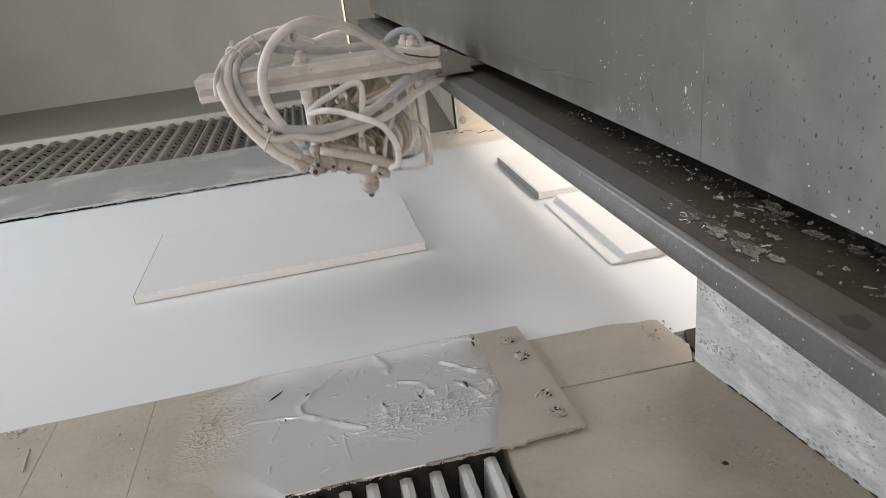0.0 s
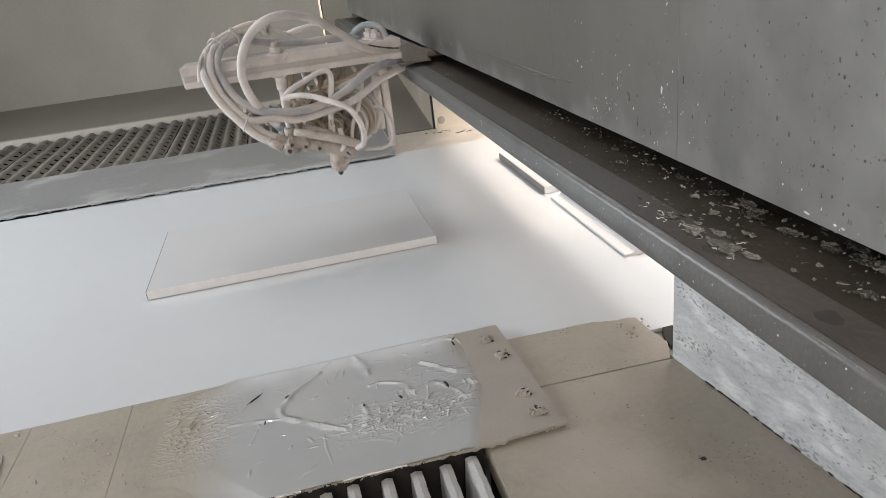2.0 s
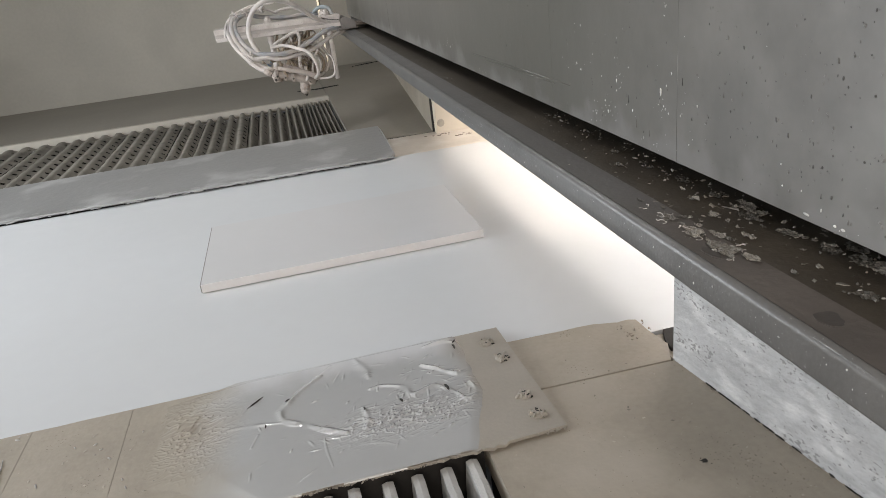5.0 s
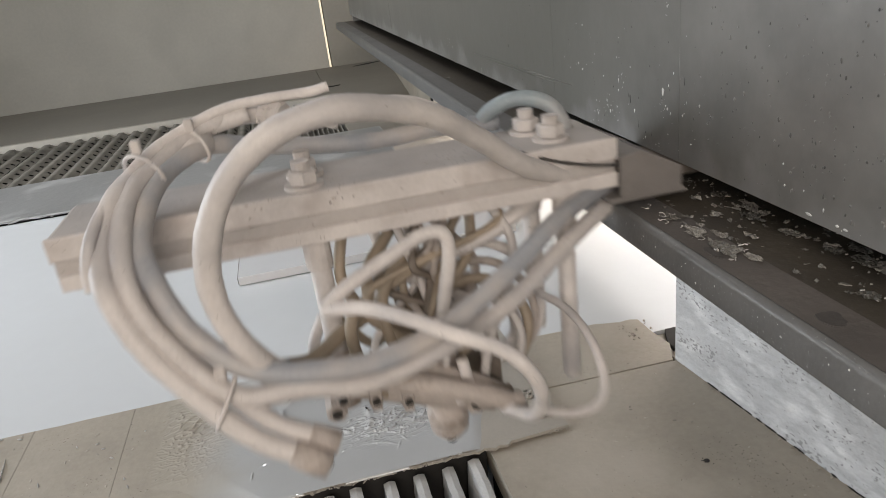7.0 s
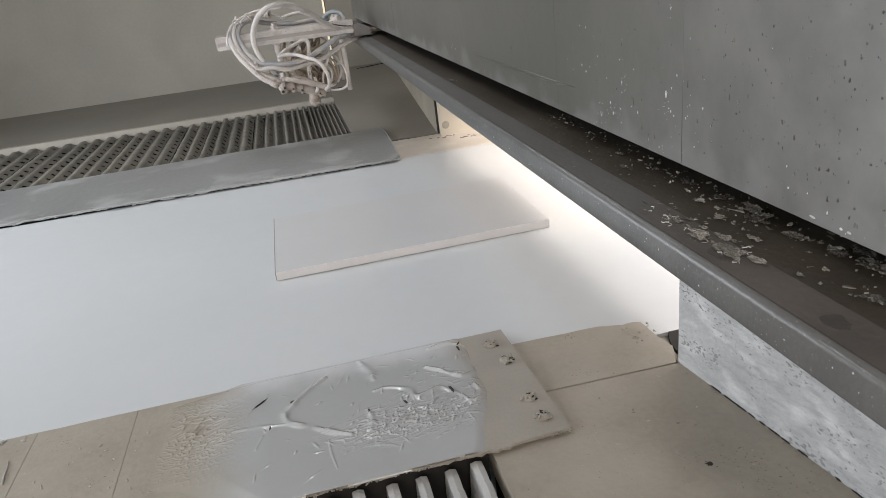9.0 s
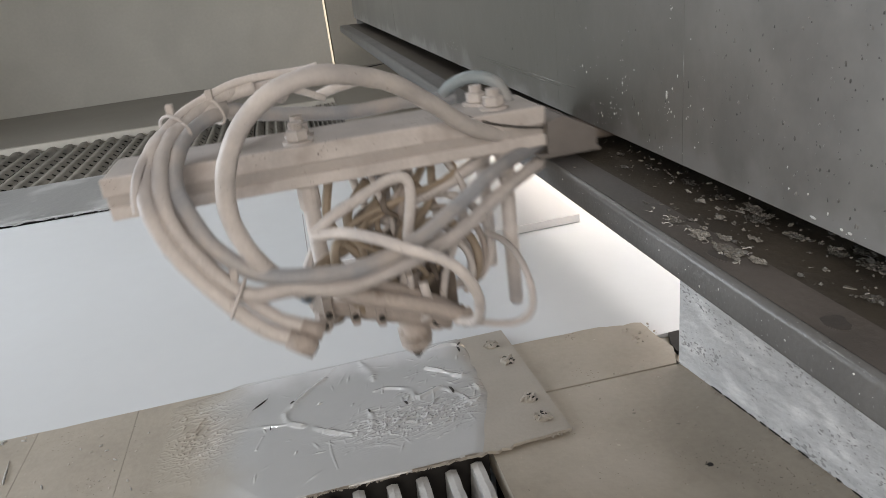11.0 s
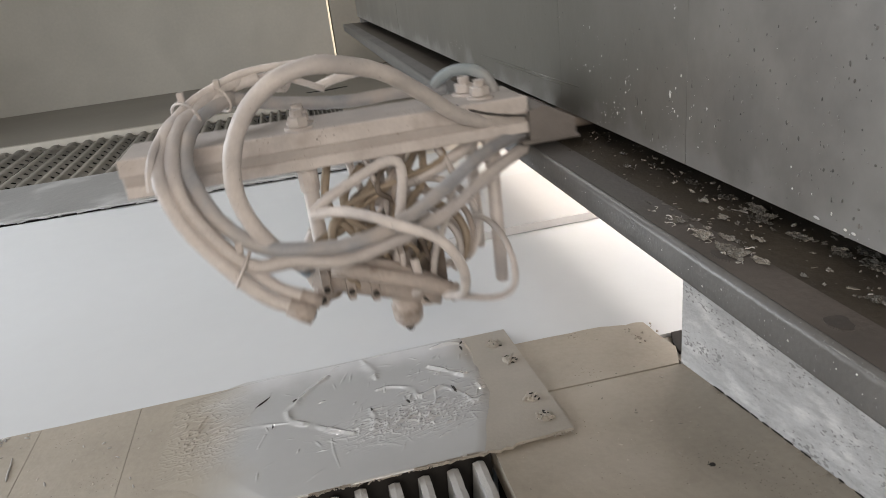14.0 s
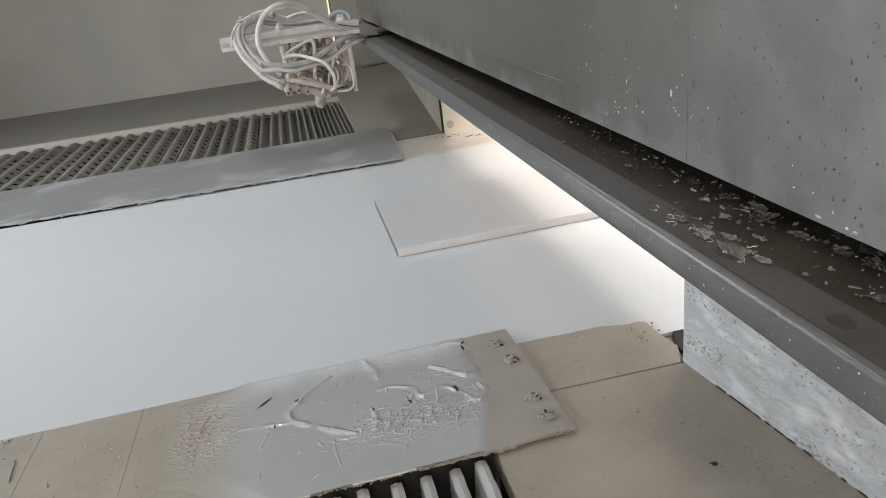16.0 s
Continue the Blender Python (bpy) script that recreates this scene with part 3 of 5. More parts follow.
# ---- pleated paint-stop filters ----
def pleat_mesh(name, width, length, depth, holes, mat, flat=0.10, steep=False):
    """One pleat: an uneven ridge along y with a pierced slope on either side."""
    bm = bmesh.new()
    n = max(holes, 8) * 4
    cols = []
    for j in range(n + 1):
        y = length * j / n
        w = 0.07 * width * noise.noise((j * 0.46, 3.1, width * 90))
        row = [(-0.5, -1.0), (-0.40, -0.80), (-0.22, -0.42), (-flat, -0.04), (0.0, 0.0), (flat, -0.04), (0.22, -0.42), (0.40, -0.80), (0.5, -1.0)]
        if steep:
            row = [(-0.5, -1.0), (-0.34, -0.96), (-0.27, -0.5), (-0.20, -0.03), (0.0, 0.0), (0.20, -0.03), (0.27, -0.5), (0.34, -0.96), (0.5, -1.0)]
        cols.append([bm.verts.new((x * width + (w if z > -0.9 else 0), y, z * depth)) for x, z in row])
    for j in range(n):
        for k in range(8):
            if holes and k == 6 and j % 4 == 1 and noise.noise((j * 1.7, width * 50, 8.0)) > -0.28:
                continue
            bm.faces.new((cols[j][k], cols[j + 1][k], cols[j + 1][k + 1], cols[j][k + 1]))
    me = bpy.data.meshes.new(name)
    bm.to_mesh(me)
    bm.free()
    me.materials.append(mat)
    me.polygons.foreach_set("use_smooth", [not steep] * len(me.polygons))
    return me


def paint_filter(pleats, y0, z, label):
    thing = empty("paint_filter", (0, y0, z))
    for me, x in pleats:
        ob = new("pleat", me)
        ob.parent = thing
        wob = noise.noise((x * 31, y0, 2.0))
        ob.location = (x + 0.002 * wob, 0, 0.004 * wob)
        ob.rotation_euler = (0, 0.08 * wob, 0.008 * wob)
    return tagged(thing, label, "filter")


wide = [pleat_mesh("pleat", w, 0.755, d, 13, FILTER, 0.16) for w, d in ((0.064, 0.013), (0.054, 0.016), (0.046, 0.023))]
tight = [pleat_mesh("pleat", w, 0.757, 0.030, 13, FILTER) for w in (0.0365, 0.0265, 0.0175)]
rows, x = [], 0.166
rnd = random.Random(2)
while x > -1.98:
    k = (0.166 - x)
    me, w = ((tight[2], 0.017) if k < 0.10 else (tight[1], 0.026) if k < 0.18 else (tight[0], 0.036) if k < 0.30 else (wide[2], 0.046) if k < 0.60
             else (wide[1], 0.054) if k < 1.0 else (wide[0], 0.064))
    rows.append((me, x - w / 2))
    x -= w - rnd.uniform(0.0, 0.0012)
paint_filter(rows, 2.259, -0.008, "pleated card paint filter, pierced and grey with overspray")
near_pleat = pleat_mesh("pleat", 0.031, 0.88, 0.060, 22, FILTER_NEAR, steep=True)
paint_filter([(near_pleat, 0.117 - 0.0315 * i) for i in range(40)], -0.285, -0.001, "grey pleated card paint filter sunk in the table")

# ---- cover plate with wet paint ----
cover = empty("cover_plate")
outline = [(-0.10, 0.838), (-0.10, 0.60)] + ragged((-0.10, 0.60), (0.16, 0.592), 0.006, 0.0022, 21) + [(0.16, 0.596), (0.228, 0.599), (0.222, 0.838)]
part("plate", prism(bmesh.new(), outline, 0.0055, 0.0090), PLATE, cover, "beige overspray-coated steel plate")
for i, (x, y) in enumerate(((0.196, 0.802), (0.204, 0.758), (0.203, 0.668), (0.205, 0.628))):
    bm = bmesh.new()
    rnd = random.Random(40 + i)
    turned(bm, (x, y, 0.0089), [(0.0085, 0.0), (0.0085, 0.0022), (0.006, 0.004), (0.001, 0.0042)], 10)
    for k in range(16):
        a, r = rnd.uniform(0, 6.28), rnd.uniform(0.001, 0.0095)
        m = Matrix.LocRotScale((x + r * math.cos(a), y + r * math.sin(a), 0.011 + rnd.uniform(0, 0.002)), Euler((rnd.uniform(-1, 1), rnd.uniform(-1, 1), a)),
                               (rnd.uniform(0.002, 0.005), rnd.uniform(0.0012, 0.0025), rnd.uniform(0.0012, 0.0030)))
        bmesh.ops.create_icosphere(bm, subdivisions=1, radius=1.0, matrix=m)
    head = part("screw", bm, PLATE, cover, "screw head caked with paint")
    # near-black beads in place of shade in the crevices of the crust
    pits = bmesh.new()
    for k in range(9):
        a, r = rnd.uniform(0, 6.28), rnd.uniform(0.002, 0.0105)
        m = Matrix.LocRotScale((x + r * math.cos(a), y + r * math.sin(a), 0.0098 + (0.003 if r < 0.007 else 0)), Euler((0, 0, rnd.uniform(0, 3))), (rnd.uniform(0.0012, 0.0038), rnd.uniform(0.0007, 0.0014), 0.0012))
        bmesh.ops.create_icosphere(pits, subdivisions=1, radius=1.0, matrix=m)
    part("hollow", pits, DARK, head, "dark beads painted as shaded hollows round the screw head")
corrugation = bmesh.new()
rnd = random.Random(61)
for k in range(190):
    x = -0.10 + 0.326 * rnd.random()
    y = 0.5955 + (0.002 if x > 0.14 else 0) + rnd.uniform(-0.0015, 0.001)
    m = Matrix.LocRotScale((x, y, 0.0068 + rnd.uniform(-0.0012, 0.0018)), Euler((rnd.uniform(-1, 1), rnd.uniform(-1, 1), rnd.uniform(0, 3))), (rnd.uniform(0.0006, 0.0035), 0.0010, rnd.uniform(0.0004, 0.0013)))
    bmesh.ops.create_icosphere(corrugation, subdivisions=1, radius=1.0, matrix=m)
part("crust", corrugation, PLATE, cover, "ragged crust along the plate edge")
tagged(cover, "overspray-coated steel cover plate screwed to the table", "plate")


FOLDS = (  # thick smooth folds of the paint skin: height, half width, line
    (0.0026, 0.0054, ((-0.028, 0.811), (-0.053, 0.790), (-0.070, 0.768), (-0.081, 0.750), (-0.078, 0.730), (-0.057, 0.713), (-0.033, 0.694), (-0.008, 0.678))),
    (0.0011, 0.0036, ((-0.078, 0.727), (-0.10, 0.731), (-0.143, 0.740), (-0.158, 0.731))),
    (0.0022, 0.0075, ((0.019, 0.834), (0.028, 0.806), (0.032, 0.781))),
    (0.0027, 0.0052, ((0.115, 0.826), (0.140, 0.829), (0.158, 0.818), (0.163, 0.790), (0.160, 0.752), (0.142, 0.744), (0.121, 0.765), (0.102, 0.782))),
    (0.0026, 0.0042, ((0.150, 0.720), (0.156, 0.697), (0.138, 0.686), (0.130, 0.704))),
    (0.0021, 0.0044, ((0.030, 0.755), (0.047, 0.756), (0.072, 0.741), (0.078, 0.722), (0.108, 0.730), (0.123, 0.715), (0.131, 0.700))),
    (0.0018, 0.0044, ((0.016, 0.719), (0.020, 0.695), (0.015, 0.678))),
    (0.0006, 0.0014, ((-0.034, 0.677), (-0.033, 0.653), (-0.029, 0.624))),
    (0.0006, 0.0014, ((-0.109, 0.714), (-0.117, 0.692))),
    (0.0007, 0.0013, ((-0.103, 0.801), (-0.129, 0.765))),
    (0.0007, 0.0013, ((-0.014, 0.831), (-0.033, 0.813))),
    (0.0010, 0.0016, ((0.0415, 0.767), (0.038, 0.747))),
    (0.0004, 0.0020, ((0.010, 0.650), (0.029, 0.6445), (0.044, 0.634))))


def puddle():
    """A skin of wet paint over plate, table edge and belt edge, wrinkled and with thick folds."""
    bm = bmesh.new()
    nx, ny = 600, 330
    x0, x1, y0, y1 = -0.34, 0.185, 0.592, 0.890
    gx, gy = np.meshgrid(np.linspace(x0, x1, nx + 1), np.linspace(y0, y1, ny + 1), indexing="ij")
    raised = np.zeros_like(gx)
    for k, (high, half, line) in enumerate(FOLDS):
        d = np.full_like(gx, 9.0)
        pts = spline([(x, y, 0) for x, y in line], 5) if len(line) > 2 else [Vector((x, y, 0)) for x, y in line]
        n = len(pts) - 1
        for i, (a, b) in enumerate(zip(pts, pts[1:])):
            ux, uy = b[0] - a[0], b[1] - a[1]
            f = np.clip(((gx - a[0]) * ux + (gy - a[1]) * uy) / (ux * ux + uy * uy + 1e-12), 0, 1)
            taper = (0.45 + 0.55 * math.sin(math.pi * (i + 0.5) / n)) * (0.85 + 0.5 * noise.noise((a[0] * 60, a[1] * 60, k)))
            d = np.minimum(d, np.hypot(gx - a[0] - f * ux, gy - a[1] - f * uy) / taper)
        raised = np.maximum(raised, high * np.exp(-(d / half) ** 2)) + 0.3 * np.minimum(raised, high * np.exp(-(d / half) ** 2))
    rnd = random.Random(31)
    for i in range(230):
        if i < 150:
            x, y = rnd.gauss(0.070, 0.045), rnd.gauss(0.685, 0.022)
        elif i < 195:
            x, y = rnd.gauss(0.13, 0.03), rnd.gauss(0.75, 0.03)
        else:
            x, y = rnd.uniform(-0.12, 0.14), rnd.uniform(0.62, 0.82)
        r, a, high = rnd.uniform(0.0007, 0.0014), rnd.gauss(0.6, 0.7), rnd.uniform(0.0006, 0.0015)
        u, v = (gx - x) * math.cos(a) + (gy - y) * math.sin(a), (gy - y) * math.cos(a) - (gx - x) * math.sin(a)
        raised += high * np.exp(-(u / (r * rnd.uniform(2.0, 6.5))) ** 2 - (v / r) ** 2)
    grid = {}
    for i in range(nx + 1):
        for j in range(ny + 1):
            x, y = float(gx[i, j]), float(gy[i, j])
            u = noise.noise((x * 9, y * 9, 1.3)) + 0.5 * noise.noise((x * 25, y * 25, 7.7))
            right = 0.171 + 0.006 * u - max(0, 0.70 - y) * 0.40
            left = -0.26 + 0.03 * u
            front = 0.5945 + 0.001 * u + max(0, -0.10 - x) * 0.45
            back = (0.873 if x > -0.14 else 0.873 - (-0.14 - x) * 0.30) + 0.003 * u
            inside = min((right - x) / 0.02, (x - left) / 0.10, 9.0 if x > -0.10 and y >= front else (y - front) / (0.0008 + 0.05 * max(0.0, min(1.0, (-0.10 - x) / 0.06))), (back - y) / 0.040)
            if inside < -0.2:
                continue
            edge = max(0.0, min(1.0, inside))
            edge = edge * edge * (3 - 2 * edge)
            step = max(0.0, min(1.0, (0.850 - y) / 0.014))
            over = max(0.0, min(1.0, (x + 0.20) / 0.10))
            floor = 0.0003 + (0.0036 + 0.0052 * over * over * (3 - 2 * over)) * step * step * (3 - 2 * step)
            q = Vector((x * 11, y * 15, 0.0))
            warp = Vector((noise.noise(q * 0.7), noise.noise(q * 0.7 + Vector((5, 5, 5))), 0)) * 1.2
            fan = max(0.0, 1 - abs(noise.noise(Vector((x * 40 + y * 40, y * 130 - x * 60, 2.0)) + warp * 2)) * 6.5) ** 2
            crackle = max(0.0, 1 - abs(noise.noise(Vector((x * 95 - y * 50, y * 150, 4.0)) + warp * 3)) * 5.5)
            mid = math.exp(-((x - 0.070) / 0.065) ** 2 - ((y - 0.680) / 0.024) ** 2)
            far_left = math.exp(-((x + 0.205) / 0.048) ** 2 - ((y - 0.760) / 0.066) ** 2)
            h = 0.0014 + raised[i, j] * max(0.15, min(1.0, 0.75 + 1.3 * noise.noise((x * 45, y * 45, 21.0)))) + 0.0030 * fan * mid + crackle ** 1.5 * (0.0006 * mid + 0.0024 * far_left) + 0.0003 * noise.noise((x * 12, y * 12, 9))
            z = floor - 0.0012 + (0.0012 + max(0.0002, h)) * edge
            grid[i, j] = bm.verts.new((x, y, z))
    for i in range(nx):
        for j in range(ny):
            c4 = [grid.get(k) for k in ((i, j), (i + 1, j), (i + 1, j + 1), (i, j + 1))]
            if all(c4):
                bm.faces.new(c4)
    tears = bmesh.new()
    for a, b, r in (((-0.1226, 0.7746), (-0.1037, 0.7928), 0.0010), ((-0.1006, 0.7316), (-0.1013, 0.7219), 0.0008), ((0.1188, 0.7256), (0.1217, 0.7102), 0.0017), ((0.0166, 0.7168), (0.017, 0.7088), 0.0012),
                    ((0.0604, 0.719), (0.0636, 0.711), 0.0014), ((-0.0704, 0.7727), (-0.0759, 0.7694), 0.0012), ((0.1517, 0.8169), (0.1526, 0.8035), 0.0015), ((0.158, 0.825), (0.152, 0.817), 0.0010)):
        c = grid.get((round((a[0] + b[0] - 2 * x0) / 2 / (x1 - x0) * nx), round((a[1] + b[1] - 2 * y0) / 2 / (y1 - y0) * ny)))
        z = c.co.z + 0.0004 if c else 0.0112
        mid = ((a[0] + b[0]) / 2 + 0.0008, (a[1] + b[1]) / 2, z + 0.0002)
        tube(tears, spline([(*a, z), mid, (*b, z)], 4), [r * 0.3] * 2 + [r] * 5 + [r * 0.3] * 2, 6)
    tagged(part("paint_tear", tears, DARK, smooth=True), "dark tears in the wet paint skin", "tear", kind="stuff")
    return tagged(part("wet_paint", bm, WET, smooth=True), "thick wrinkled skin of wet grey-white paint spilled over the plate", "paint", kind="stuff")


puddle()

# ---- side walls round the belt exit ----
def slab(outline, z0, z1):
    return prism(bmesh.new(), outline, z0, z1)


wall_right = empty("wall_right")
part("scraped_panel", slab([(0.403, 0.677), (0.44, 0.36), (0.46, 0.10), (0.50, -0.95), (0.62, -0.95), (0.60, 0.677)], 0.0, 0.285), SCRAPED, wall_right,
     "scraped white-grey painted panel under the rail")
part("side_panel", slab([(0.4165, 2.107), (0.60, 2.107), (0.75, 3.99), (0.566, 3.99)], 0.0, 0.285), OVERSPRAY, wall_right)
part("tunnel_side", a_box(0.422, 1.74, 2.062, 2.094, 0.0, 0.42), CREAM, wall_right, "cream lining of the belt exit")
for x, z in ((0.4360, 0.031), (0.4360, 0.120)):
    part("lining_bolt", turned(bmesh.new(), (x, 2.0618, z), [(0.004, -0.0045), (0.0078, -0.0035), (0.0085, 0.0), (0.0120, 0.0002), (0.0120, 0.0008)], 10, axis="y"), OVERSPRAY, wall_right, "painted-over bolt in the lining")
rust = bmesh.new()
rnd = random.Random(37)
for i in range(26):
    m = Matrix.LocRotScale((rnd.gauss(0.43, 0.02) if i < 14 else rnd.gauss(0.479, 0.014), rnd.gauss(2.040, 0.008) if i < 14 else rnd.gauss(1.998, 0.006), 0.0012), Euler((0, 0, rnd.uniform(0, 3))), (rnd.uniform(0.001, 0.007), rnd.uniform(0.001, 0.003), 0.0012))
    bmesh.ops.create_icosphere(rust, subdivisions=1, radius=1.0, matrix=m)
part("rust_crumbs", rust, BRACKET, wall_right, "brown rust crumbs at the foot of the lining")
part("tunnel_side", a_box(0.602, 1.74, 0.62, 0.676, -0.03, 0.42), CREAM, wall_right)
part("tunnel_end", a_box(1.745, 1.76, 0.62, 2.096, -0.03, 0.42), CREAM, wall_right)
part("tunnel_floor", a_box(0.56, 1.74, 1.872, 2.06, -0.03, 0.0), CREAM, wall_right)
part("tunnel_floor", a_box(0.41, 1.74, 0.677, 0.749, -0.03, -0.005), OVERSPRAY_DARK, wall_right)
part("back_panel", a_box(1.9, 2.0, -1.1, 4.1, -0.9, 0.0), SHELL, wall_right)
tagged(wall_right, "side wall under the rail with the bright belt exit opening", "wall", kind="structure")

cabinet = empty("carriage_cabinet")
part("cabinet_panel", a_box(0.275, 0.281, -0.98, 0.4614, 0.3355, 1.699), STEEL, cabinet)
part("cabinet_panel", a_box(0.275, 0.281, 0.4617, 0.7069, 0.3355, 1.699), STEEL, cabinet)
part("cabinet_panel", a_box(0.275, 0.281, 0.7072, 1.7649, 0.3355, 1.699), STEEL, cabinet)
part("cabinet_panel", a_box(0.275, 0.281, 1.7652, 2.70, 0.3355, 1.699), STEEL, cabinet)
part("cabinet_back", a_box(0.62, 0.63, -0.98, 2.70, 0.30, 1.699), DARK, cabinet)
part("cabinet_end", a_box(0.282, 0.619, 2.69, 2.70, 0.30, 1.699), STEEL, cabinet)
for y, top in ((0.4616, 0.45), (1.765, 0.8)):
    part("weld_bead", tube(bmesh.new(), [(0.2753, y, 0.337), (0.2753, y + 0.0004, (0.337 + top) / 2), (0.2753, y, top)], [0.0006, 0.0005, 0.0002], 6), STEEL, cabinet, smooth=True)
tagged(cabinet, "dark grey sheet steel cabinet over the rail, speckled with dried paint drops", "cabinet", kind="structure")


def rail():
    thing = empty("carriage_rail")
    bm = bmesh.new()
    # folded channel: front face, rounded edge, top sheet
    arc = [(0.2245 - 0.005 * math.cos(a), 0.3085 + 0.005 * math.sin(a)) for a in [radians(90 * k / 8) for k in range(9)]]
    prof = [(0.2235, 0.290), (0.2205, 0.2905), (0.2197, 0.2925), (0.2195, 0.300)] + arc + [(0.2246, 0.3105), (0.2228, 0.306), (0.2230, 0.293)]
    a = [bm.verts.new((x, -0.95, z)) for x, z in prof]
    b = [bm.verts.new((x, 2.72, z)) for x, z in prof]
    for i in range(len(prof)):
        k = (i + 1) % len(prof)
        bm.faces.new((a[i], a[k], b[k], b[i]))
    bm.faces.new(a)
    bm.faces.new(b[::-1])
    part("front_flange", bm, RAIL_FACE, thing, smooth=True)
    # paler bead puts the crease highlight on the worn rail edge
    bm = bmesh.new()
    line = [(0.2214 + 0.0003 * noise.noise((y * 30, 0, 0)), y, 0.3114) for y in [-0.9 + 3.6 * k / 180 for k in range(181)]]
    tube(bm, line, [0.0007 + 0.0006 * max(0, noise.noise((p[1] * 24, 4, 0))) for p in line], 6)
    part("worn_edge", bm, EDGE, thing, "worn edge of the rail with its highlight painted paler", smooth=True)
    part("top_strip", a_box(0.2247, 0.2512, -0.95, 2.72, 0.3107, 0.31345), RAIL, thing, "worn brown-grey front strip of the rail top")
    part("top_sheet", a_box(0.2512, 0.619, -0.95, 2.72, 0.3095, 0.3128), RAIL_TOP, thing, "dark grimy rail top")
    part("bottom_sheet", a_box(0.2325, 0.61, -0.95, 2.72, 0.286, 0.290), RAIL, thing)
    return tagged(thing, "dark steel carriage rail littered with dried paint flakes", "rail", kind="structure")


rail()


def flake(bm, rnd, x, y, z, s):
    """A thin curled chip of dried paint."""
    n = rnd.randint(6, 10)
    turn = rnd.uniform(0, 6.28)
    long = rnd.uniform(1.0, 3.0)
    top, low = [], []
    for k in range(n):
        a = 2 * math.pi * k / n
        r = s * rnd.uniform(0.3, 1.15)
        u, v = r * long * math.cos(a), r * math.sin(a)
        px, py = x + u * math.cos(turn) - v * math.sin(turn), y + u * math.sin(turn) + v * math.cos(turn)
        lift = s * rnd.uniform(0.05, 0.5)
        top.append(bm.verts.new((px, py, z + lift + s * 0.15)))
        low.append(bm.verts.new((px, py, z)))
    bm.faces.new(top)
    for k in range(n):
        bm.faces.new((low[k], low[(k + 1) % n], top[(k + 1) % n], top[k]))


def skin(bm, cx, cy, sx, sy, seed, z=0.3131):
    """A crumpled, ragged patch of peeled paint lying on the rail."""
    n = int(max(sx, sy) * 2 / 0.0011)
    grid = {}
    for i in range(n + 1):
        for j in range(n + 1):
            u, v = 2 * i / n - 1, 2 * j / n - 1
            x, y = cx + sx * u, cy + sy * v
            keep = 1 - (u * u + v * v) + 1.1 * noise.noise((x * 90, y * 90, seed)) + 0.6 * noise.noise((x * 300, y * 300, seed + 3))
            if keep < 0.25 or x < 0.2338:
                continue
            lift = 0.0022 * abs(noise.noise((x * 200, y * 200, seed + 7))) + 0.0010 * abs(noise.noise((x * 500, y * 500, seed + 9))) + 0.0006 * max(0.0, 0.8 - keep)
            grid[i, j] = bm.verts.new((x, y, z + 0.0004 + lift))
    for i in range(n):
        for j in range(n):
            c4 = [grid.get(k) for k in ((i, j), (i + 1, j), (i + 1, j + 1), (i, j + 1))]
            if all(c4):
                bm.faces.new(c4)


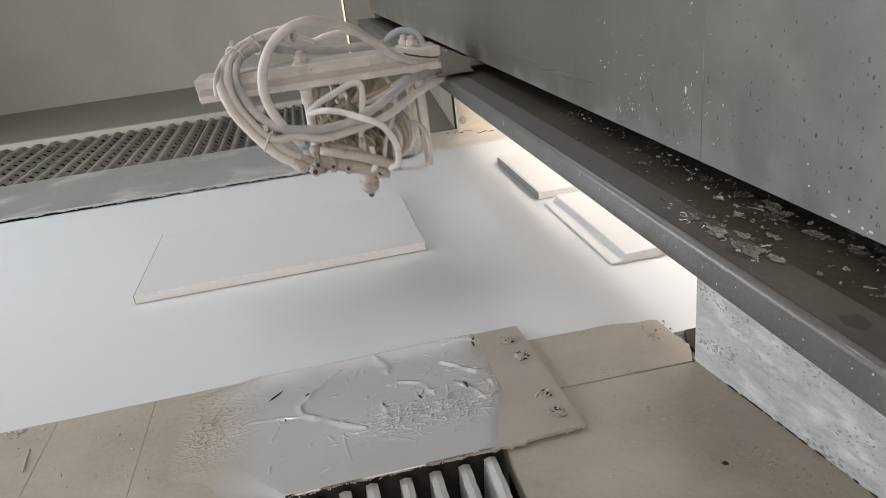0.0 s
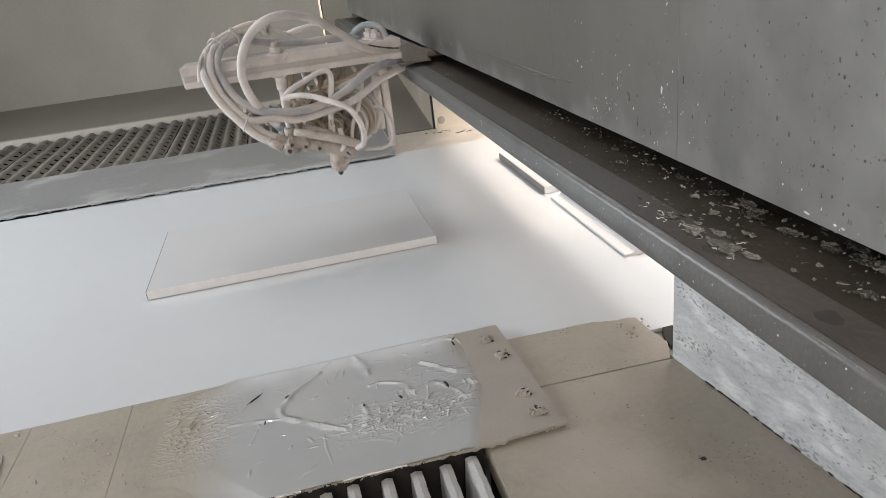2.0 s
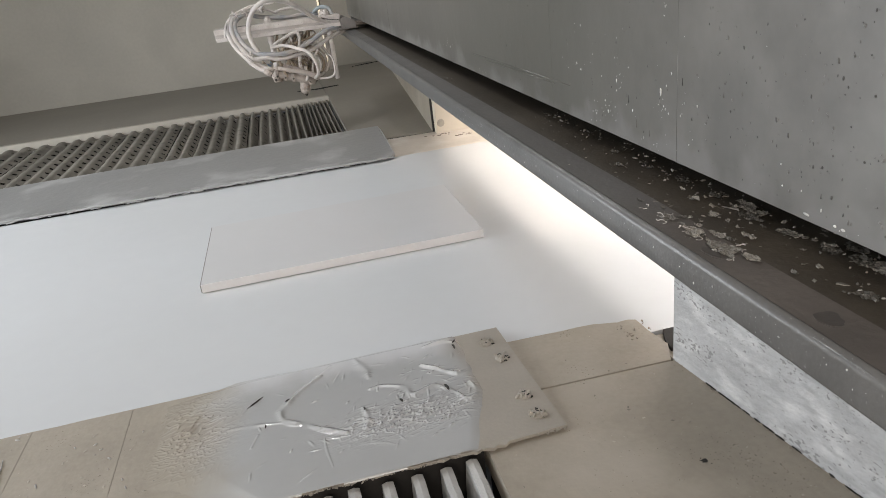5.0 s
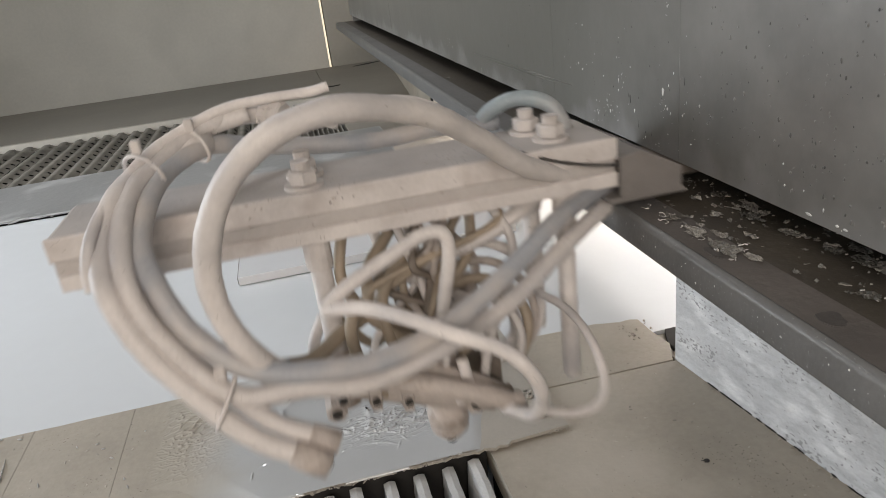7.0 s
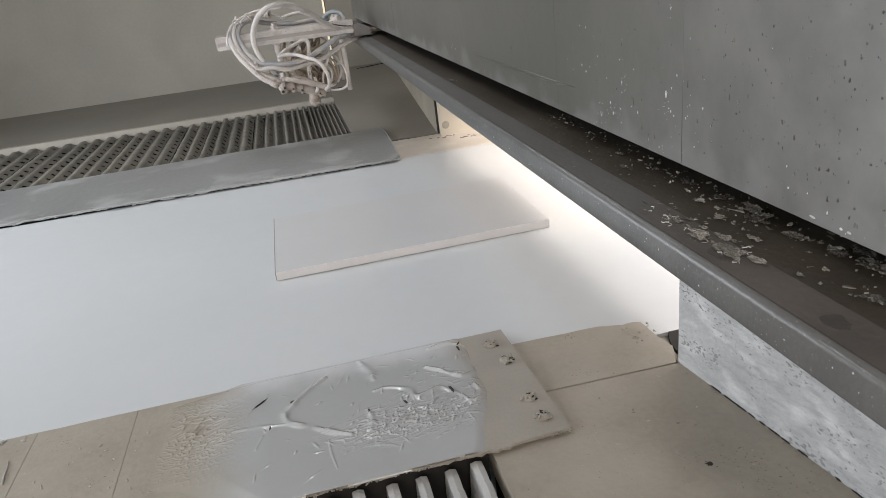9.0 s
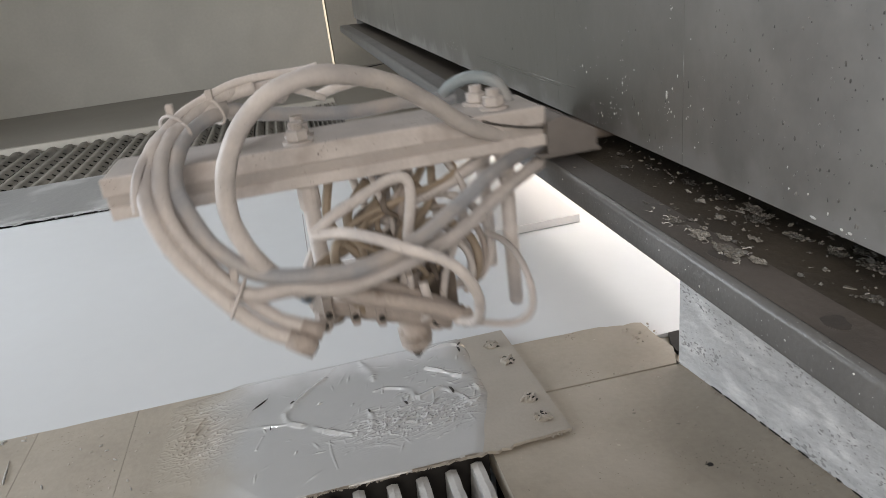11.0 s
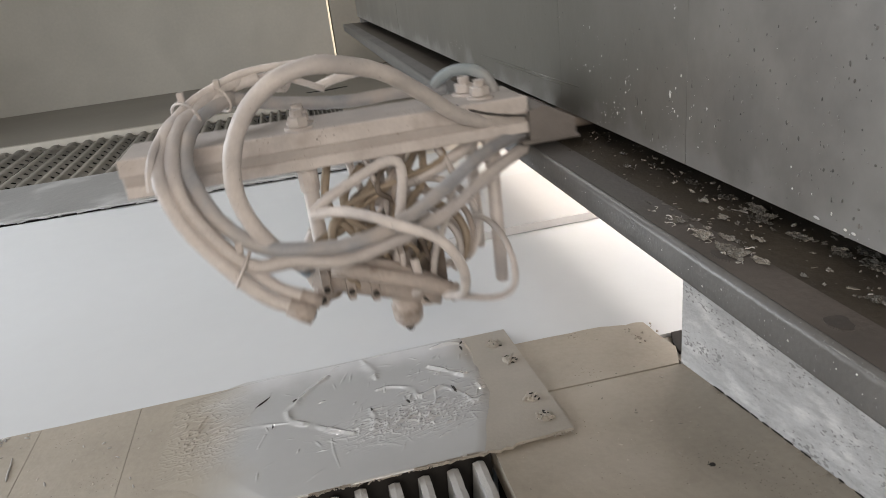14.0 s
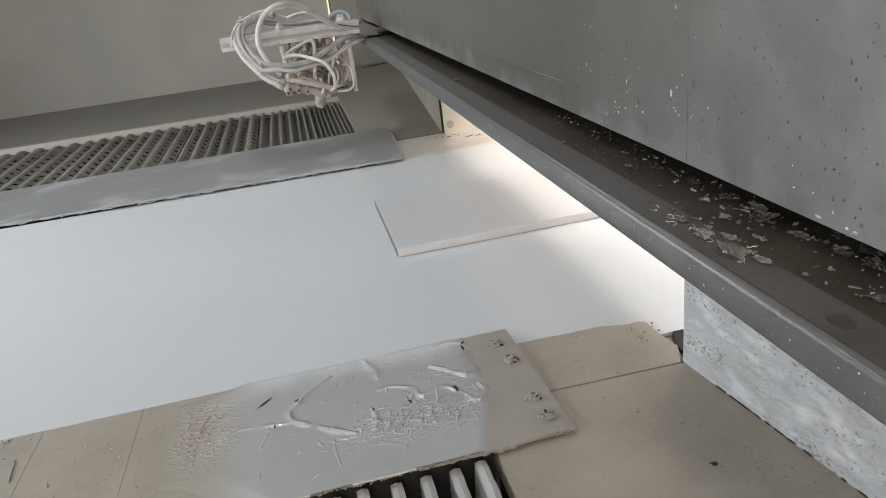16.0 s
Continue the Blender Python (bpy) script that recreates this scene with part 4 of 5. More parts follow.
def flakes():
    bm = bmesh.new()
    rnd = random.Random(77)
    for k, (cx, cy, sx, sy) in enumerate(((0.240, 0.415, 0.007, 0.016), (0.241, 0.382, 0.009, 0.018), (0.241, 0.348, 0.010, 0.020), (0.2865, 0.388, 0.007, 0.020), (0.291, 0.320, 0.008, 0.010),
                                          (0.269, 0.400, 0.006, 0.010), (0.275, 0.436, 0.005, 0.008), (0.284, 0.584, 0.004, 0.010), (0.258, 0.632, 0.004, 0.009), (0.269, 0.545, 0.004, 0.010),
                                          (0.269, 0.267, 0.006, 0.008), (0.300, 0.285, 0.010, 0.016), (0.257, 1.13, 0.004, 0.012), (0.290, 0.48, 0.007, 0.014), (0.288, 0.355, 0.006, 0.014), (0.296, 0.300, 0.006, 0.012),
                                          (0.296, 0.398, 0.008, 0.024), (0.294, 0.323, 0.007, 0.010), (0.305, 0.315, 0.007, 0.018), (0.294, 0.294, 0.007, 0.009), (0.269, 0.265, 0.007, 0.008), (0.252, 0.372, 0.006, 0.012), (0.247, 0.330, 0.006, 0.014), (0.291, 0.430, 0.005, 0.016), (0.288, 0.53, 0.005, 0.016))):
        skin(bm, cx, cy, sx * 0.8, sy * 0.75, 3.7 * k)
        for j in range(3):
            skin(bm, cx + rnd.gauss(0, sx), cy + rnd.gauss(0, sy * 1.3), sx * 0.3, sy * 0.28, 3.7 * k + j * 1.3)
    for cx, cy, sx, sy, count, s in ((0.244, 0.39, 0.008, 0.035, 60, 0.0018), (0.286, 0.385, 0.010, 0.025, 14, 0.0026), (0.280, 0.33, 0.014, 0.05, 26, 0.0022), (0.262, 0.50, 0.010, 0.10, 26, 0.0020),
                                     (0.262, 0.90, 0.010, 0.4, 10, 0.0013)):
        for i in range(count):
            flake(bm, rnd, max(0.2340, rnd.gauss(cx, sx)), rnd.gauss(cy, sy), 0.3128, s * rnd.choice((0.2, 0.3, 0.4, 0.5, 0.8)))
    for i in range(120):
        r = rnd.choice((0.0003, 0.0004, 0.0005, 0.0008))
        m = Matrix.LocRotScale((rnd.uniform(0.272, 0.312), rnd.uniform(0.15, 0.8), 0.3128 + r * 0.4), Euler((rnd.uniform(0, 3), rnd.uniform(0, 3), 0)), (r * rnd.uniform(0.8, 1.6), r, r * 0.8))
        bmesh.ops.create_icosphere(bm, subdivisions=1, radius=1.0, matrix=m)
    for i in range(110):
        r, y = rnd.choice((0.0004, 0.0006, 0.0009, 0.0016)), rnd.uniform(0.22, 0.8)
        m = Matrix.LocRotScale((rnd.gauss(0.306 - 0.012 * min(1, y), 0.006), y, 0.3128 + r * 0.3), Euler((rnd.uniform(-0.4, 0.4), rnd.uniform(-0.4, 0.4), rnd.uniform(0, 3))), (r * rnd.uniform(0.8, 2.0), r, r * 0.6))
        bmesh.ops.create_icosphere(bm, subdivisions=1, radius=1.0, matrix=m)
    tagged(part("paint_flakes", bm, FLAKE), "dull dried paint skins, crumbs and flakes along the rail", "debris", kind="stuff")
    bm = bmesh.new()
    for cx, cy, spread, count in ((0.238, 0.423, 0.003, 4), (0.240, 0.388, 0.005, 7), (0.239, 0.350, 0.006, 6), (0.29, 0.32, 0.004, 3), (0.269, 0.27, 0.006, 3)):
        for i in range(count):
            flake(bm, rnd, max(0.236, rnd.gauss(cx, spread)), rnd.gauss(cy, spread * 2), 0.3136, rnd.uniform(0.0005, 0.0015))
    for i in range(14):
        x, y, a = rnd.gauss(0.241, 0.005), rnd.gauss(0.385, 0.03), rnd.uniform(0, 6.28)
        line, p = [], Vector((max(0.235, x), y, 0.3142))
        for k in range(5):
            line.append(p.copy())
            a += rnd.gauss(0, 0.9)
            p += Vector((math.cos(a), math.sin(a), rnd.uniform(-0.15, 0.2))) * rnd.uniform(0.0008, 0.002)
        tube(bm, spline(line, 3), rnd.uniform(0.0002, 0.0004), 5)
    return tagged(part("paint_curls", bm, CURL), "white curled paint shreds on the rail", "debris", kind="stuff")


flakes()


def oil_blot(x, y, sx, sy, seed):
    rim = [(x + sx * math.cos(a) * (1 + 0.35 * noise.noise((math.cos(a) * 1.5, math.sin(a) * 1.5, seed))), y + sy * math.sin(a) * (1 + 0.35 * noise.noise((math.cos(a) * 1.5, math.sin(a) * 1.5, seed + 5))))
           for a in [2 * math.pi * k / 28 for k in range(28)]]
    return tagged(part("oil_blot", prism(bmesh.new(), rim, 0.3132, 0.3137), BLOT), "dark oily blot on the rail top", "stain", kind="stuff")


for blot in ((0.2370, 0.2560, 0.0060, 0.0085, 2.0), (0.2330, 0.3500, 0.0035, 0.0090, 7.0)):
    oil_blot(*blot)


def drops():
    """Dried paint drops, some with a run below them, on the cabinet's face and along its lower edge."""
    bm = bmesh.new()
    rnd = random.Random(9)
    for i in range(760):
        y = rnd.uniform(0.16, 0.43) if rnd.random() < 0.80 else rnd.uniform(0.43, 0.85)
        z = rnd.uniform(0.342, 0.53)
        s = rnd.choice((0.0004, 0.0005, 0.0006, 0.0007, 0.0008, 0.0011)) * (0.9 if y < 0.43 else 0.8)
        m = Matrix.LocRotScale((0.2750, y, z), Euler((rnd.uniform(-0.4, 0.4), 0, 0)), (s * 0.6, s * rnd.uniform(0.7, 1.0), s * rnd.choice((0.8, 0.9, 1.1, 1.3, 1.7))))
        bmesh.ops.create_icosphere(bm, subdivisions=2, radius=1.0, matrix=m)
    for i in range(12):
        y, z = rnd.choice((rnd.gauss(0.57, 0.04), rnd.gauss(0.50, 0.05), rnd.uniform(0.3, 0.9))), rnd.uniform(0.345, 0.42)
        long = rnd.uniform(0.002, 0.007)
        tube(bm, [(0.2748, y, z + long), (0.2748, y + 0.0003, z + long * 0.5), (0.2748, y, z)], [0.00015, 0.0002, 0.0004], 5)
    return tagged(part("paint_drops", bm, DROP, smooth=True), "grey dried drops and runs on the cabinet face", "paint", kind="stuff")


drops()


def specks():
    bm = bmesh.new()
    rnd = random.Random(19)
    for cy, cz, sy, sz, count in ((0.485, 0.384, 0.003, 0.006, 7), (0.572, 0.357, 0.008, 0.004, 10), (0.551, 0.385, 0.003, 0.004, 4), (0.604, 0.350, 0.012, 0.006, 8), (0.975, 0.340, 0.012, 0.003, 10),
                                  (1.17, 0.358, 0.05, 0.010, 14), (0.32, 0.345, 0.04, 0.005, 8), (0.52, 0.40, 0.08, 0.03, 24), (0.481, 0.446, 0.002, 0.005, 6), (0.482, 0.370, 0.003, 0.003, 5),
                                  (0.575, 0.360, 0.006, 0.006, 10), (0.553, 0.384, 0.008, 0.008, 6), (0.530, 0.361, 0.005, 0.004, 5), (0.600, 0.350, 0.005, 0.004, 6), (0.62, 0.40, 0.02, 0.02, 8),
                                  (0.560, 0.410, 0.016, 0.014, 7), (0.46, 0.36, 0.03, 0.015, 12), (0.50, 0.342, 0.06, 0.003, 10)):
        for i in range(count):
            s = rnd.choice((0.0002, 0.0003, 0.0004, 0.0007))
            m = Matrix.LocRotScale((0.2749, rnd.gauss(cy, sy), max(0.337, rnd.gauss(cz, sz))), Euler((0, 0, 0)), (s * 0.5, s * rnd.uniform(0.5, 1.2), s * rnd.uniform(0.8, 2.4)))
            bmesh.ops.create_icosphere(bm, subdivisions=1, radius=1.0, matrix=m)
    for y, z, long in ((0.322, 0.3392, 0.0026), (0.300, 0.3394, 0.0012), (0.294, 0.3392, 0.0016), (0.484, 0.3865, 0.0016)):
        bmesh.ops.create_icosphere(bm, subdivisions=2, radius=1.0, matrix=Matrix.LocRotScale((0.2748, y, z), Euler((0.10, 0, 0)), (0.0005, long, 0.0008)))
    bmesh.ops.create_icosphere(bm, subdivisions=2, radius=1.0, matrix=Matrix.LocRotScale((0.2748, 0.4845, 0.385), Euler((0, 0, 0)), (0.0006, 0.0010, 0.0032)))
    # on the rail's front
    for i in range(60):
        s = rnd.choice((0.0002, 0.0003, 0.0004, 0.0007))
        m = Matrix.LocRotScale((0.2194, rnd.uniform(0.18, 1.0), rnd.uniform(0.294, 0.3085)), Euler((rnd.uniform(-0.5, 0.5), 0, 0)), (s * 0.5, s * rnd.uniform(0.6, 1.6), s * rnd.uniform(0.6, 1.4)))
        bmesh.ops.create_icosphere(bm, subdivisions=1, radius=1.0, matrix=m)
    # crusted lower edge
    for i in range(620):
        y = rnd.uniform(0.15, 1.1) if i < 420 else rnd.uniform(1.1, 2.6)
        s = rnd.uniform(0.0004, 0.0012) if i < 420 else rnd.uniform(0.0006, 0.0022)
        m = Matrix.LocRotScale((0.2765, y, 0.336), Euler((0, 0, 0)), (0.0016, s * 1.6, s * rnd.uniform(0.5, 1.0)))
        bmesh.ops.create_icosphere(bm, subdivisions=1, radius=1.0, matrix=m)
    return tagged(part("white_specks", bm, SPECK, smooth=True), "white paint specks and crust on cabinet and rail", "paint", kind="stuff")


specks()
groove = bmesh.new()
tube(groove, [(0.2748, 1.02, 0.3615), (0.2748, 0.85, 0.3635), (0.2748, 0.66, 0.3655)], [0.0004, 0.0008, 0.0004], 6)
tube(groove, [(0.2748, 0.96, 0.3585), (0.2748, 0.80, 0.3605), (0.2748, 0.70, 0.362)], [0.0003, 0.0006, 0.0003], 6)
tagged(part("scratch", groove, STEEL, smooth=True), "shallow scrape along the cabinet face", "scratch", kind="stuff")


# ---- boards on the belt ----
def board(x, y, length, width, thick=0.016):
    thing = empty("board", (x, y, 0.0006))
    part("panel", a_box(0, length, 0, width, 0, thick, bevel=0.0012, segments=1), BOARD, thing)
    # thin strip carries the painted shade of the left end
    part("end_edge", a_box(-0.0012, -0.0001, 0.001, width - 0.001, 0.0005, thick - 0.001), BOARD_SHADE, thing, "end edge painted dark grey for its shaded side")
    # thin strip carries the painted light of the near face
    part("front_edge", a_box(0.0006, length - 0.0006, -0.0012, -0.0001, 0.0006, thick - 0.0004), BOARD_LIT, thing, "front edge painted brighter white as lit from the near side")
    return tagged(thing, "flat white primed board lying on the belt", "board", group="boards on the belt")


def stepped_board(x, y, length, width):
    """A board with a rounded rebate along its end."""
    thing = empty("board", (x, y, 0.0006))
    bm = bmesh.new()
    prof = [(0, 0), (length, 0), (length, 0.016), (0.027, 0.016), (0.0245, 0.0150), (0.0225, 0.0120), (0.0200, 0.0080), (0.0165, 0.0055), (0.012, 0.0045), (0, 0.0040)]
    a = [bm.verts.new((px, 0, pz)) for px, pz in prof]
    b = [bm.verts.new((px, width, pz)) for px, pz in prof]
    for i in range(len(prof)):
        k = (i + 1) % len(prof)
        bm.faces.new((a[i], a[k], b[k], b[i]))
    bm.faces.new(a[::-1])
    bm.faces.new(b)
    part("panel", bm, BOARD, thing)
    return tagged(thing, "white primed board with a rounded rebate along its end", "board", group="boards on the belt")


boards = [board(-0.364, 1.19, 0.52, 0.315), stepped_board(0.430, 0.978, 0.52, 0.330), board(0.430, 1.345, 0.52, 0.315)]


# ---- spray carriage; its own y = 0 is the arm's front face ----
carriage = empty("spray_carriage")
bm = box(bmesh.new(), -0.164, 0.221, -0.012, 0.063, 0.331, 0.3665, bevel=0.004)
part("arm", bm, ARM_GREY, carriage, "square steel arm caked in beige overspray")
part("lip", a_box(-0.162, 0.220, -0.0150, -0.012, 0.3305, 0.3415, bevel=0.001), ARM, carriage, "lower lip thick with overspray")
part("lip", a_box(-0.1642, 0.2205, -0.0142, -0.0108, 0.3505, 0.3668, bevel=0.0012), ARM, carriage, "upper lip thick with overspray")
crumbs = bmesh.new()
rnd = random.Random(91)
for i in range(90):
    if i < 40:
        x, y, z = rnd.gauss(-0.035, 0.006), rnd.uniform(-0.0145, -0.010), rnd.uniform(0.361, 0.3668)
    elif i < 60:
        x, y, z = rnd.gauss(0.12, 0.03), rnd.uniform(0.0, 0.012), 0.3665
    else:
        x, y, z = rnd.uniform(-0.15, 0.2), -0.0145, rnd.uniform(0.332, 0.366)
    m = Matrix.LocRotScale((x, y, z), Euler((0, 0, rnd.uniform(0, 3))), (rnd.uniform(0.0005, 0.0016), 0.0006, rnd.uniform(0.0004, 0.0009)))
    bmesh.ops.create_icosphere(crumbs, subdivisions=1, radius=1.0, matrix=m)
tagged(part("paint_crumbs", crumbs, GUN, carriage), "dark dried paint crumbs on the arm", kind="stuff")
def cross_slab(profile, y0, y1):
    """A block with a profile of (x, z), from y0 to y1."""
    bm = bmesh.new()
    a, b = [bm.verts.new((x, y0, z)) for x, z in profile], [bm.verts.new((x, y1, z)) for x, z in profile]
    bm.faces.new(a)
    bm.faces.new(b[::-1])
    for i in range(len(a)):
        bm.faces.new((a[i], a[(i + 1) % len(a)], b[(i + 1) % len(a)], b[i]))
    return bm


SIDE = [(0.2185, 0.3240), (0.2660, 0.3220), (0.2660, 0.3400), (0.2340, 0.3570), (0.2185, 0.3535)]
bracket = part("root_bracket", cross_slab(SIDE, -0.0225, -0.0190), PLATE_END, carriage, "dusty grey-brown bracket plate")
part("bracket_top", cross_slab([(0.2190, 0.3505), (0.2340, 0.3535), (0.2655, 0.3370), (0.2655, 0.3395), (0.2340, 0.3565), (0.2190, 0.3532)], -0.0188, 0.064), PLATE_END, bracket)
part("bracket_back", cross_slab(SIDE, 0.0645, 0.0675), PLATE_END, bracket)
part("bracket_foot", a_box(0.2100, 0.2700, -0.0215, 0.064, 0.3195, 0.3235, bevel=0.0008, segments=1), PLATE_END, bracket)
part("bracket_liner", a_box(0.2300, 0.2320, -0.0180, 0.063, 0.3238, 0.3490), CREAM, bracket, "pale inner face")
part("root_bar", a_box(0.232, 0.45, 0.000, 0.060, 0.3240, 0.334, bevel=0.002), BRACKET, carriage)
wire = bmesh.new()
tube(wire, spline([(0.150, -0.010, 0.3672), (0.172, -0.016, 0.3580), (0.198, -0.021, 0.3520), (0.214, -0.024, 0.3500)], 6), [0.0011 + 0.0012 * abs(noise.noise((k * 0.7, 2, 0))) for k in range(19)], 6)
part("loose_wire", wire, NOZZLE, carriage, "frayed black wire end", smooth=True)


def bolt(x, y, z):
    """Hexagon nut, washer and thread end, caked with paint."""
    head = part("nut", turned(bmesh.new(), (x, y, z), [(0.0085, 0.0025), (0.0102, 0.0035), (0.0102, 0.011), (0.0085, 0.012)], 6), ARM, carriage)
    part("washer", turned(bmesh.new(), (x, y, z), [(0.0135, 0.0), (0.0135, 0.0025), (0.006, 0.0025)], 20), ARM, head)
    prof = []
    for i in range(5):
        prof += [(0.0056, 0.012 + i * 0.0014), (0.0062, 0.0127 + i * 0.0014)]
    part("thread", turned(bmesh.new(), (x, y, z), prof, 12), ARM, head)


for x, y in ((-0.001, 0.003), (0.001, 0.031), (0.180, 0.012), (0.172, 0.042)):
    bolt(x, y, 0.3665)


def hanger(x, y, low, r):
    rod = part("hanger_rod", turned(bmesh.new(), (x, y, 0), [(r * 0.85, low), (r, low + 0.003), (r, 0.331)], 16), HOSE, carriage, smooth=True)
    part("collar", turned(bmesh.new(), (x, y, 0), [(r * 1.2, 0.304), (r * 1.28, 0.307), (r * 1.28, 0.325), (r * 1.9, 0.327), (r * 1.9, 0.3308)], 16), ARM, rod)


hanger(-0.001, 0.010, 0.186, 0.0078)
hanger(0.183, 0.000, 0.170, 0.0070)
hanger(0.172, 0.044, 0.196, 0.0068)

